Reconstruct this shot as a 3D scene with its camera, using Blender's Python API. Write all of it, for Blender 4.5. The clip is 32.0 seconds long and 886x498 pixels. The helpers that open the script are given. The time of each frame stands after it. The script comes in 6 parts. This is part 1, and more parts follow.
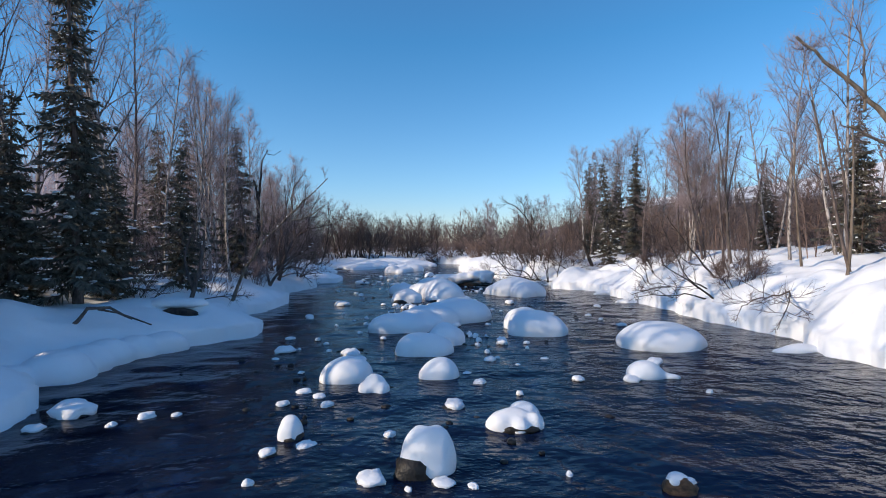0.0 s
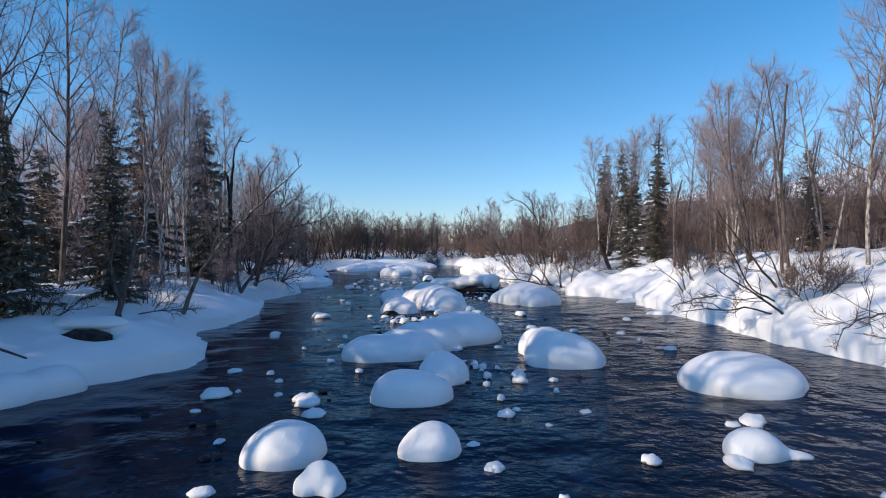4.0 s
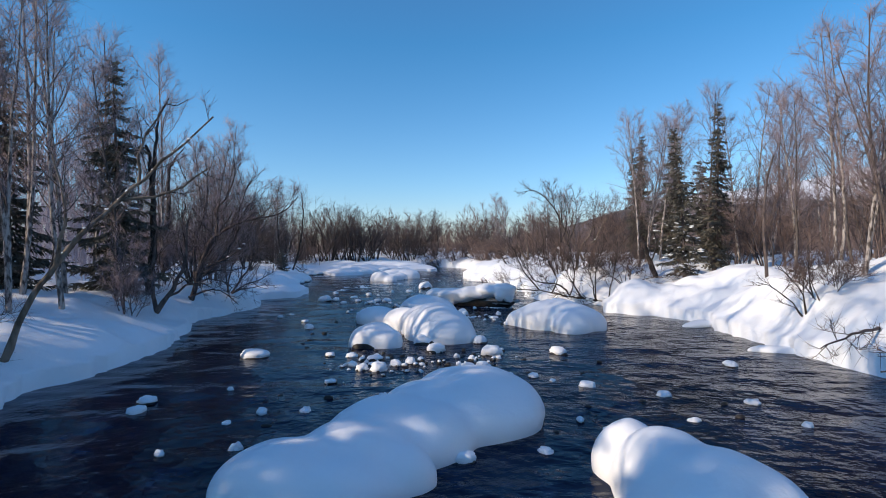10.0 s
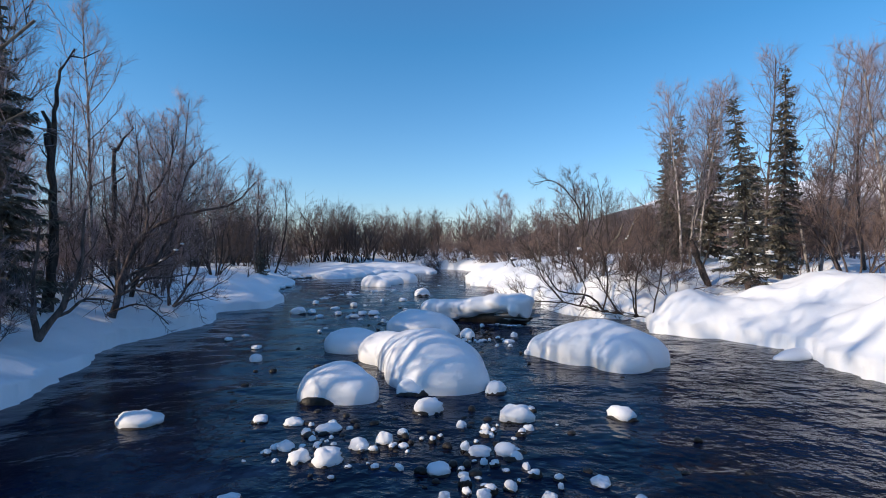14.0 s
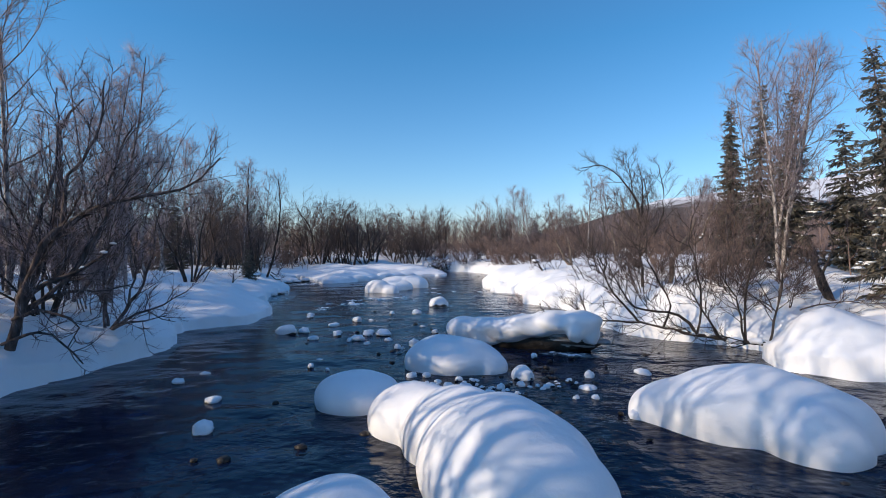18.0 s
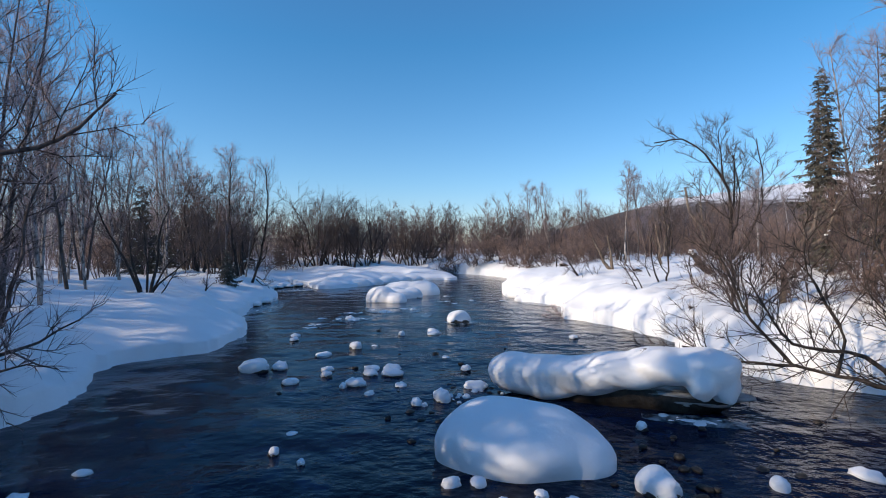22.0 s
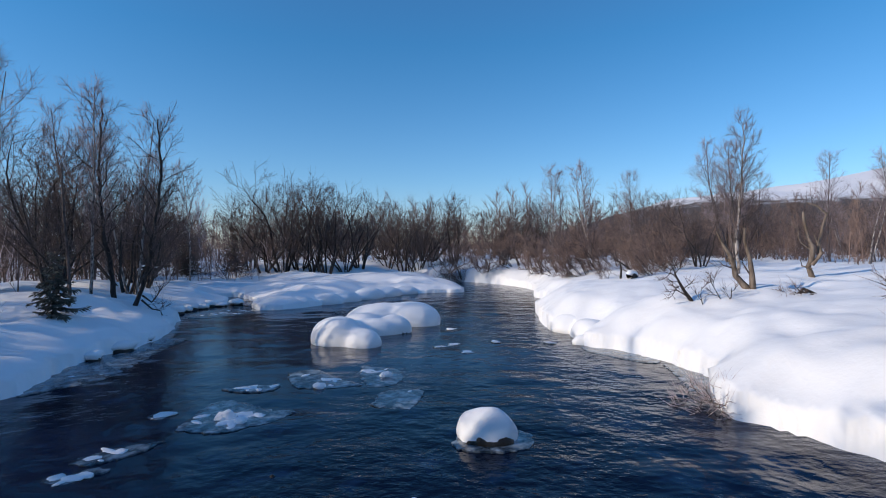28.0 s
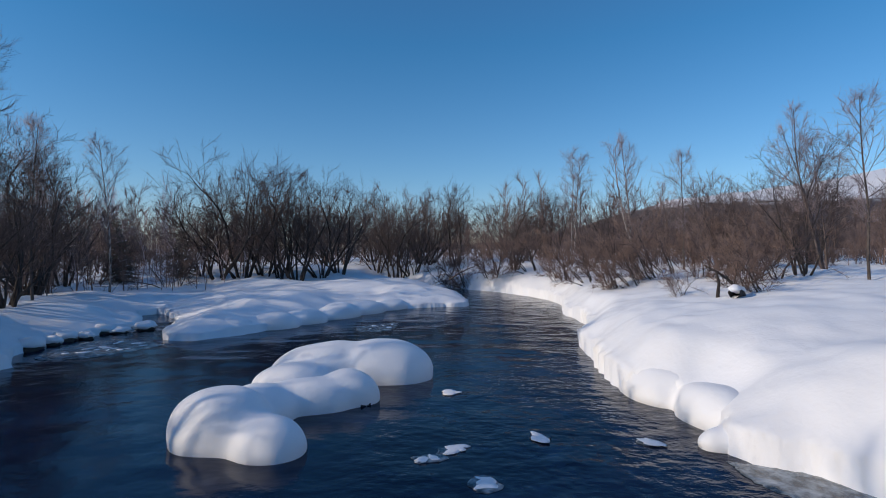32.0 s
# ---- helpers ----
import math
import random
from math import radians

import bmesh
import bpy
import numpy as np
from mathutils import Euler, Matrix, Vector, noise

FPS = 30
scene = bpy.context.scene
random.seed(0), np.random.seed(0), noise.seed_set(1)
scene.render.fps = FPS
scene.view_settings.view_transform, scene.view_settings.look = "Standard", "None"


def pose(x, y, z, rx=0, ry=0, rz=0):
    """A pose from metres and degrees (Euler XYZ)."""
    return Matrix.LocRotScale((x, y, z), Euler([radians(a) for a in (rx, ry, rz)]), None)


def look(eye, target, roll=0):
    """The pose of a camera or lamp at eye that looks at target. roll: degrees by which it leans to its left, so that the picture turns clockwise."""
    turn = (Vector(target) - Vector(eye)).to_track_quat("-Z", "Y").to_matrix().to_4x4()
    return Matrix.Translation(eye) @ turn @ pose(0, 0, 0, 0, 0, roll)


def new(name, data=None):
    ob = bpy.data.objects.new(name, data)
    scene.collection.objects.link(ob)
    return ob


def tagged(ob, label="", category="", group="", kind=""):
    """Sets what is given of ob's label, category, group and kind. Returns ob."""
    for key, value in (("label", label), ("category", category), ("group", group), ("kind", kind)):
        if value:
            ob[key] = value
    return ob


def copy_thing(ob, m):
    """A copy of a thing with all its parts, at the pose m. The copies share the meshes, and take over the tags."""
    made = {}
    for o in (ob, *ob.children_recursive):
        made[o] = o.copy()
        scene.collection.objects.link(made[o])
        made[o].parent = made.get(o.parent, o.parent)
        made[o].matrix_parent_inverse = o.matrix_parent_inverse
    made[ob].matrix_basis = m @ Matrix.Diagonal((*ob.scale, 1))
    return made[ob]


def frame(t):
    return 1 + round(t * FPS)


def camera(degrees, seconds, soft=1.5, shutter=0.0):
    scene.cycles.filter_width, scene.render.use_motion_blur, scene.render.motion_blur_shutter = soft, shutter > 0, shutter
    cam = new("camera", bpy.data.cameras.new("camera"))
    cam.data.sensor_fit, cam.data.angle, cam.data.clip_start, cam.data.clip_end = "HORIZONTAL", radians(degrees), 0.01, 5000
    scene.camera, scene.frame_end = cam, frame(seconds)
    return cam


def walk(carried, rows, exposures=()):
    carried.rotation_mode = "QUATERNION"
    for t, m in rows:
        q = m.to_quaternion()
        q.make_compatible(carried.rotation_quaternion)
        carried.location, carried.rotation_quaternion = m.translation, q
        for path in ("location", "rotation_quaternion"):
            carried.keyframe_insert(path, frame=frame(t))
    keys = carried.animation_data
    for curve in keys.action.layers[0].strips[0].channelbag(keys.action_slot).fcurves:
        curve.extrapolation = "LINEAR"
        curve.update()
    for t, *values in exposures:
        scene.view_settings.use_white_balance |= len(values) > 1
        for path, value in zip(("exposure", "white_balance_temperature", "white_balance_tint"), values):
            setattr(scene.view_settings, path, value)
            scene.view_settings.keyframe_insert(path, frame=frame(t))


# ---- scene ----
# A drone glides low up a half-frozen forest river on a clear winter day.
cam = camera(80.0, 32.0, soft=1.0)
ROWS = [
    (0, 0.000, 0.000, 2.200, -0.241, 0.447, 0.000),
    (1, 0.025, 0.816, 2.206, -0.235, 0.436, 0.032),
    (2, 0.044, 1.614, 2.212, -0.229, 0.426, 0.064),
    (3, 0.062, 2.414, 2.218, -0.223, 0.415, 0.096),
    (4, 0.088, 3.227, 2.224, -0.218, 0.405, 0.128),
    (5, 0.097, 4.068, 2.230, -0.212, 0.395, 0.160),
    (6, 0.098, 4.951, 2.237, -0.206, 0.384, 0.192),
    (7, 0.120, 5.847, 2.243, -0.200, 0.374, 0.224),
    (8, 0.137, 6.845, 2.249, -0.194, 0.363, 0.256),
    (9, 0.145, 7.928, 2.255, -0.188, 0.353, 0.288),
    (10, 0.166, 8.999, 2.261, -0.182, 0.342, 0.321),
    (11, 0.215, 9.992, 2.267, -0.177, 0.332, 0.353),
    (12, 0.251, 10.987, 2.273, -0.171, 0.321, 0.385),
    (13, 0.271, 12.045, 2.279, -0.165, 0.311, 0.417),
    (14, 0.205, 13.106, 2.285, -0.159, 0.300, 0.449),
    (15, 0.012, 14.133, 2.291, -0.153, 0.290, 0.481),
    (16, -0.184, 15.176, 2.297, -0.147, 0.280, 0.513),
    (17, -0.386, 16.209, 2.304, -0.141, 0.269, 0.545),
    (18, -0.591, 17.186, 2.310, -0.136, 0.259, 0.577),
    (19, -0.795, 18.140, 2.316, -0.130, 0.248, 0.609),
    (20, -0.972, 19.143, 2.322, -0.124, 0.238, 0.641),
    (21, -1.120, 20.233, 2.328, -0.118, 0.227, 0.673),
    (22, -1.267, 21.442, 2.334, -0.112, 0.217, 0.705),
    (23, -1.377, 22.795, 2.340, -0.106, 0.206, 0.737),
    (24, -1.406, 24.315, 2.346, -0.101, 0.196, 0.769),
    (25, -1.400, 25.983, 2.352, -0.095, 0.185, 0.801),
    (26, -1.393, 27.770, 2.358, -0.089, 0.175, 0.833),
    (27, -1.395, 29.613, 2.364, -0.083, 0.165, 0.865),
    (28, -1.417, 31.448, 2.371, -0.077, 0.154, 0.898),
    (29, -1.437, 33.237, 2.377, -0.071, 0.144, 0.930),
    (30, -1.471, 34.975, 2.383, -0.065, 0.133, 0.962),
    (31, -1.462, 36.582, 2.389, -0.060, 0.123, 0.994),
    (32, -1.396, 38.134, 2.395, -0.054, 0.112, 1.026),
]
KELVIN, TINT = 6180, 11
walk(cam, [(t, pose(x, y, z, 90 + pitch, roll, yaw)) for t, x, y, z, pitch, roll, yaw in ROWS],
     exposures=[(0, 0.24, KELVIN, TINT), (22, 0.23, KELVIN, TINT), (25, 0.08, 6000, TINT), (28, -0.03, 5920, TINT), (32, -0.30, 6000, TINT)])

# ---- sky and sun: low winter sun from beyond the left bank ----
SUN_DIR = Vector((-1.0, -0.36, 0.0)).normalized()
SUN_ELEV = radians(24.3)
world = bpy.data.worlds.new("winter_sky")
scene.world = world
world.use_nodes = True
wn = world.node_tree
sky = wn.nodes.new("ShaderNodeTexSky")
sky.sky_type = "NISHITA"
sky.sun_disc = False
sky.sun_elevation = SUN_ELEV
sky.sun_rotation = math.atan2(SUN_DIR.x, SUN_DIR.y)
sky.altitude = 300
sky.air_density = 1.0
sky.dust_density = 0.3
sky.ozone_density = 6.0
clear = wn.nodes.new("ShaderNodeMix")
clear.data_type, clear.blend_type = "RGBA", "MULTIPLY"
clear.inputs[0].default_value = 1.0
# thin cold air: pale toward the horizon, deep blue higher up
sky_dir = wn.nodes.new("ShaderNodeTexCoord")
sky_z = wn.nodes.new("ShaderNodeSeparateXYZ")
air = wn.nodes.new("ShaderNodeValToRGB")
for i, (p, c) in enumerate([(0.0, (1.12, 0.94, 0.86)), (0.12, (0.92, 0.985, 0.93)), (0.36, (0.55, 0.96, 0.965)), (0.9, (0.96, 1.02, 1.04))]):
    e = air.color_ramp.elements[i] if i < 2 else air.color_ramp.elements.new(p)
    e.position, e.color = p, (*c, 1)
wn.links.new(sky_dir.outputs["Generated"], sky_z.inputs["Vector"])
wn.links.new(sky_z.outputs["Z"], air.inputs["Fac"])
wn.links.new(air.outputs["Color"], clear.inputs[7])
wn.links.new(sky.outputs["Color"], clear.inputs[6])
wn.links.new(clear.outputs[2], wn.nodes["Background"].inputs["Color"])
wn.nodes["Background"].inputs["Strength"].default_value = 0.15
sun_data = bpy.data.lights.new("sun", "SUN")
sun_data.energy = 3.6
sun_data.angle = radians(0.5)
sun_data.color = (1.0, 0.80, 0.57)
sun = new("sun", sun_data)
sun_from = SUN_DIR * math.cos(SUN_ELEV) + Vector((0, 0, math.sin(SUN_ELEV)))
sun.matrix_world = look(sun_from * 60, (0, 0, 0))


# ---- materials ----
def material(name):
    m = bpy.data.materials.new(name)
    m.use_nodes = True
    nt = m.node_tree
    return m, nt, nt.nodes["Principled BSDF"]


def node(nt, kind, **values):
    n = nt.nodes.new(kind)
    for key, value in values.items():
        n.inputs[key.replace("_", " ")].default_value = value
    return n


def noise_tex(nt, scale, detail=4.0, rough=0.55, coords="Object", stretch=None):
    tc = nt.nodes.new("ShaderNodeTexCoord")
    out = tc.outputs[coords]
    if stretch:
        mp = nt.nodes.new("ShaderNodeMapping")
        mp.inputs["Scale"].default_value = stretch
        nt.links.new(out, mp.inputs["Vector"])
        out = mp.outputs["Vector"]
    n = node(nt, "ShaderNodeTexNoise", Scale=scale, Detail=detail, Roughness=rough)
    nt.links.new(out, n.inputs["Vector"])
    return n


def ramp(nt, source, stops):
    r = nt.nodes.new("ShaderNodeValToRGB")
    el = r.color_ramp.elements
    while len(el) < len(stops):
        el.new(0.5)
    for e, (p, c) in zip(el, stops):
        e.position, e.color = p, (*c, 1)
    nt.links.new(source, r.inputs["Fac"])
    return r


def bump(nt, bsdf, source, strength, distance, base=None):
    b = node(nt, "ShaderNodeBump", Strength=strength, Distance=distance)
    nt.links.new(source, b.inputs["Height"])
    if base:
        nt.links.new(base.outputs["Normal"], b.inputs["Normal"])
    nt.links.new(b.outputs["Normal"], bsdf.inputs["Normal"])
    return b


def two_tone(name, dark, light, scale, rough=0.8, relief=0.3, depth=0.01, stretch=None, lo=0.35, hi=0.7, spec=0.3):
    m, nt, b = material(name)
    n = noise_tex(nt, scale, 5.0, 0.6, stretch=stretch)
    nt.links.new(ramp(nt, n.outputs["Fac"], [(lo, dark), (hi, light)]).outputs["Color"], b.inputs["Base Color"])
    fine = noise_tex(nt, scale * 4, 3.0, 0.6, stretch=stretch)
    bump(nt, b, fine.outputs["Fac"], relief, depth)
    b.inputs["Roughness"].default_value = rough
    b.inputs["Specular IOR Level"].default_value = spec
    return m


def snow_material(name, tint=(0.922, 0.936, 0.955)):
    m, nt, b = material(name)
    big = noise_tex(nt, 0.9, 3.0, 0.5)
    dim = tuple(c * 0.965 for c in tint)
    nt.links.new(ramp(nt, big.outputs["Fac"], [(0.35, dim), (0.65, tint)]).outputs["Color"], b.inputs["Base Color"])
    mid = noise_tex(nt, 7.0, 4.0, 0.6)
    b1 = node(nt, "ShaderNodeBump", Strength=0.35, Distance=0.03)
    nt.links.new(mid.outputs["Fac"], b1.inputs["Height"])
    fine = noise_tex(nt, 120.0, 2.0, 0.6)
    bump(nt, b, fine.outputs["Fac"], 0.18, 0.004, b1)
    b.inputs["Roughness"].default_value = 0.62
    b.inputs["Specular IOR Level"].default_value = 0.25
    return m


SNOW = snow_material("snow")
ROCK = two_tone("wet_rock", (0.012, 0.011, 0.010), (0.055, 0.046, 0.038), 5.0, 0.45, 0.5, 0.03)
BROWN_ROCK = two_tone("brown_rock", (0.06, 0.03, 0.015), (0.22, 0.12, 0.06), 6.0, 0.5, 0.5, 0.02)
BIRCH = two_tone("birch_bark", (0.07, 0.057, 0.051), (0.43, 0.38, 0.345), 9.0, 0.75, 0.4, 0.01, stretch=(1.6, 1.6, 0.55), lo=0.40, hi=0.56)
GREY_BARK = two_tone("grey_bark", (0.05, 0.042, 0.038), (0.17, 0.14, 0.12), 14.0, 0.9, 0.6, 0.02, stretch=(1, 1, 0.25))
DARK_BARK = two_tone("dark_bark", (0.065, 0.050, 0.046), (0.19, 0.148, 0.132), 14.0, 0.9, 0.6, 0.02, stretch=(1, 1, 0.25))
TWIG = two_tone("birch_twigs", (0.215, 0.170, 0.178), (0.43, 0.345, 0.36), 3.0, 0.75, 0.0)
# pale for frost, with sunlight on the deeper left woods put into the colour
PALE_TWIG = two_tone("pale_twigs", (0.40, 0.33, 0.34), (0.68, 0.58, 0.59), 3.0, 0.75, 0.0)
BIRCH_LIMB = two_tone("birch_limbs", (0.07, 0.056, 0.055), (0.28, 0.225, 0.215), 9.0, 0.85, 0.3, 0.01, stretch=(1, 1, 0.4))
WILLOW_TWIG = two_tone("willow_twigs", (0.125, 0.086, 0.074), (0.28, 0.198, 0.168), 3.0, 0.75, 0.0)
NEEDLE = two_tone("spruce_needles", (0.052, 0.050, 0.037), (0.205, 0.186, 0.150), 6.0, 0.7, 0.0)
LIMB_BARK = two_tone("limb_bark", (0.045, 0.035, 0.033), (0.17, 0.132, 0.122), 10.0, 0.85, 0.3, 0.01, stretch=(1, 1, 0.3))
WET_BARK = two_tone("wet_bark", (0.022, 0.018, 0.016), (0.085, 0.068, 0.060), 12.0, 0.8, 0.6, 0.02, stretch=(1, 1, 0.3))
DEAD_WOOD = two_tone("dead_wood", (0.10, 0.075, 0.055), (0.30, 0.24, 0.19), 10.0, 0.85, 0.5, 0.02, stretch=(1, 1, 0.2))


def water_material():
    m, nt, b = material("river_water")
    # pale stones and sunken ice glimmer through the shallows
    bed = nt.nodes.new("ShaderNodeMix")
    bed.data_type = "RGBA"
    bed.inputs[7].default_value = (0.013, 0.036, 0.095, 1)
    spots = noise_tex(nt, 1.7, 4.0, 0.6)
    shoal = ramp(nt, spots.outputs["Fac"], [(0.54, (0.0, 0.0, 0.0)), (0.72, (0.75, 0.75, 0.75))])
    nt.links.new(shoal.outputs["Color"], bed.inputs[0])
    nt.links.new(bed.outputs[2], b.inputs["Base Color"])
    deep = noise_tex(nt, 0.22, 3.0, 0.5)
    nt.links.new(ramp(nt, deep.outputs["Fac"], [(0.35, (0.003, 0.006, 0.018)), (0.7, (0.007, 0.017, 0.050))]).outputs["Color"],
                 bed.inputs[6])
    b.inputs["Roughness"].default_value = 0.12
    b.inputs["IOR"].default_value = 1.333
    # the upper reach lies calm on its shaded side
    tc = nt.nodes.new("ShaderNodeTexCoord")
    sep = nt.nodes.new("ShaderNodeSeparateXYZ")
    nt.links.new(tc.outputs["Object"], sep.inputs["Vector"])
    up = node(nt, "ShaderNodeMapRange", From_Min=33.0, From_Max=41.0, To_Min=0.0, To_Max=1.0)
    nt.links.new(sep.outputs["Y"], up.inputs["Value"])
    left = node(nt, "ShaderNodeMapRange", From_Min=0.0, From_Max=-3.6, To_Min=0.42, To_Max=0.84)
    nt.links.new(sep.outputs["X"], left.inputs["Value"])
    still = nt.nodes.new("ShaderNodeMath")
    still.operation = "MULTIPLY"
    nt.links.new(up.outputs[0], still.inputs[0])
    nt.links.new(left.outputs[0], still.inputs[1])
    gloss = node(nt, "ShaderNodeMapRange", From_Min=0.0, From_Max=0.86, To_Min=0.15, To_Max=0.33)
    nt.links.new(still.outputs[0], gloss.inputs["Value"])
    nt.links.new(gloss.outputs[0], b.inputs["Specular IOR Level"])
    # slack water under the shaded bank
    slack = node(nt, "ShaderNodeMapRange", From_Min=-0.8, From_Max=-4.6, To_Min=0.0, To_Max=0.74)
    nt.links.new(sep.outputs["X"], slack.inputs["Value"])
    slow = nt.nodes.new("ShaderNodeMath")
    slow.operation = "MAXIMUM"
    nt.links.new(still.outputs[0], slow.inputs[0])
    nt.links.new(slack.outputs[0], slow.inputs[1])
    flow = nt.nodes.new("ShaderNodeMath")
    flow.operation = "SUBTRACT"
    flow.inputs[0].default_value = 1.0
    nt.links.new(slow.outputs[0], flow.inputs[1])
    # patches of quick and slow water
    calm = noise_tex(nt, 0.55, 4.0, 0.6, stretch=(1.0, 0.6, 1.0))
    patch = ramp(nt, calm.outputs["Fac"], [(0.38, (0.12, 0.12, 0.12)), (0.60, (1.0, 1.0, 1.0))])
    amp = nt.nodes.new("ShaderNodeMath")
    amp.operation = "MULTIPLY"
    nt.links.new(patch.outputs["Color"], amp.inputs[0])
    nt.links.new(flow.outputs[0], amp.inputs[1])

    def layer(scale, detail, rough, stretch, strength, distance, below=None, drive=amp):
        n = noise_tex(nt, scale, detail, rough, stretch=stretch)
        k = nt.nodes.new("ShaderNodeMath")
        k.operation = "MULTIPLY"
        k.inputs[1].default_value = strength
        nt.links.new(drive.outputs[0], k.inputs[0])
        bp = node(nt, "ShaderNodeBump", Distance=distance)
        nt.links.new(k.outputs[0], bp.inputs["Strength"])
        nt.links.new(n.outputs["Fac"], bp.inputs["Height"])
        if below:
            nt.links.new(below.outputs["Normal"], bp.inputs["Normal"])
        return bp

    swell = layer(1.1, 3.0, 0.55, (1.0, 1.1, 1.0), 0.8, 0.16, drive=flow)
    ripple = layer(4.5, 3.0, 0.55, (0.9, 1.1, 1.0), 0.9, 0.06, swell)
    fine = layer(13.0, 3.0, 0.6, (0.7, 1.1, 1.0), 0.45, 0.016, ripple)
    nt.links.new(fine.outputs["Normal"], b.inputs["Normal"])
    return m


WATER = water_material()


def ice_material():
    m, nt, b = material("thin_ice")
    n = noise_tex(nt, 5.0, 4.0, 0.6)
    nt.links.new(ramp(nt, n.outputs["Fac"], [(0.42, (0.022, 0.038, 0.056)), (0.74, (0.42, 0.49, 0.54))]).outputs["Color"], b.inputs["Base Color"])
    bump(nt, b, n.outputs["Fac"], 0.4, 0.02)
    b.inputs["Roughness"].default_value = 0.22
    return m


ICE = ice_material()


GREY_ICE = two_tone("grey_ice", (0.10, 0.105, 0.115), (0.46, 0.48, 0.50), 4.0, 0.35, 0.6, 0.02, stretch=(0.7, 0.7, 3.5), lo=0.3, hi=0.7, spec=0.45)


# ---- small mesh tools ----
def mesh_from(name, verts, faces, mats, smooth=True, index=None):
    me = bpy.data.meshes.new(name)
    verts = np.asarray(verts, dtype=np.float32)
    faces = np.asarray(faces, dtype=np.int32)
    k = faces.shape[1]
    me.vertices.add(len(verts))
    me.vertices.foreach_set("co", verts.ravel())
    me.loops.add(faces.size)
    me.loops.foreach_set("vertex_index", faces.ravel())
    me.polygons.add(len(faces))
    me.polygons.foreach_set("loop_start", np.arange(0, faces.size, k, dtype=np.int32))
    me.polygons.foreach_set("use_smooth", np.full(len(faces), smooth, dtype=bool))
    me.update(calc_edges=True)
    for m in mats if isinstance(mats, (list, tuple)) else [mats]:
        me.materials.append(m)
    if index is not None:
        me.polygons.foreach_set("material_index", np.asarray(index, dtype=np.int32))
    return me


def part(name, mesh, parent, label=""):
    ob = new(name, mesh)
    ob.parent = parent
    if label:
        tagged(ob, label)
    return ob


def hash2(i, j, seed):
    h = (i.astype(np.int64) * 374761393 + j.astype(np.int64) * 668265263 + seed * 974711) & 0x7FFFFFFF
    h = ((h ^ (h >> 13)) * 1274126177) & 0x7FFFFFFF
    return ((h ^ (h >> 16)) & 0xFFFF) / 65535.0


def vnoise(x, y, seed=0):
    """Smooth lattice noise, -1 to 1."""
    x, y = np.asarray(x, float), np.asarray(y, float)
    i, j = np.floor(x).astype(np.int64), np.floor(y).astype(np.int64)
    u, v = x - i, y - j
    u, v = u * u * u * (u * (u * 6 - 15) + 10), v * v * v * (v * (v * 6 - 15) + 10)
    a, b = hash2(i, j, seed), hash2(i + 1, j, seed)
    c, d = hash2(i, j + 1, seed), hash2(i + 1, j + 1, seed)
    return 2 * ((a * (1 - u) + b * u) * (1 - v) + (c * (1 - u) + d * u) * v) - 1


# ---- the river's shores ----
SHORE_LEFT = [(-9, -60), (-7, -10), (-6, 0), (-5.3, 6.2), (-6.7, 8.4), (-6.7, 9.8), (-6.2, 11.3), (-5.4, 12.1), (-4.85, 12.9),
              (-4.8, 13.9), (-5.2, 14.8), (-6.1, 16.2), (-6.5, 17.4), (-6.1, 18.6), (-6.1, 20.3), (-6.6, 22.5), (-7.6, 25.3),
              (-7.3, 27), (-7.0, 29.3), (-8.0, 31.8), (-6.7, 33.3), (-6.8, 35.3), (-7.1, 36.6), (-8.5, 38.8), (-8.5, 40.1)]
SHORE_LEFT_FAR = [(-9.1, 42.5), (-8.9, 44.6), (-10.2, 48.2), (-11.4, 50.2), (-11.3, 52.5), (-11.2, 54.5), (-12.6, 56.8),
                  (-12.2, 57.3), (-10.6, 55.6), (-9.6, 52.9), (-8.4, 51.7), (-6.9, 53.2), (-5.6, 56), (-4.0, 58.6), (-2.2, 59.5),
                  (-0.8, 60.0), (-0.9, 62.5), (-1.6, 66), (-5, 70)]
SHORE_RIGHT = [(9, -60), (9, -10), (8, 0), (7.7, 9.0), (7.3, 10.2), (8.1, 12.2), (7.8, 13.8), (7.4, 16.3), (7.6, 18), (7.3, 19.5),
               (7.4, 22.7), (7.6, 24.5), (7.0, 25.9), (5.7, 26.7), (5.6, 27.6), (6.2, 28.6), (5.9, 29.4), (5.1, 30.1), (4.2, 31),
               (3.7, 33), (4.2, 34.3), (3.8, 35.8), (3.6, 36.8), (2.8, 38.4)]
SHORE_RIGHT_FAR = [(2.5, 39.2), (3.2, 41.2), (2.7, 43), (1.85, 44.3), (2.3, 45.4), (1.9, 46.2), (1.4, 47), (1.5, 49), (1.8, 51.5),
                   (2.7, 54.2), (2.6, 57), (3.1, 61), (2.2, 65), (-1, 69.5), (-5, 72)]


def smooth_line(points, step=0.25):
    """Catmull-Rom through the points, evenly sampled."""
    p = np.array(points, float)
    p = np.vstack([2 * p[0] - p[1], p, 2 * p[-1] - p[-2]])
    out = []
    for i in range(1, len(p) - 2):
        n = max(1, int(np.linalg.norm(p[i + 1] - p[i]) / step))
        for u in np.arange(n) / n:
            a, b, c, d = p[i - 1], p[i], p[i + 1], p[i + 2]
            out.append(b + 0.5 * u * (c - a + u * (2 * a - 5 * b + 4 * c - d + u * (3 * (b - c) + d - a))))
    out.append(p[-2])
    return np.array(out)


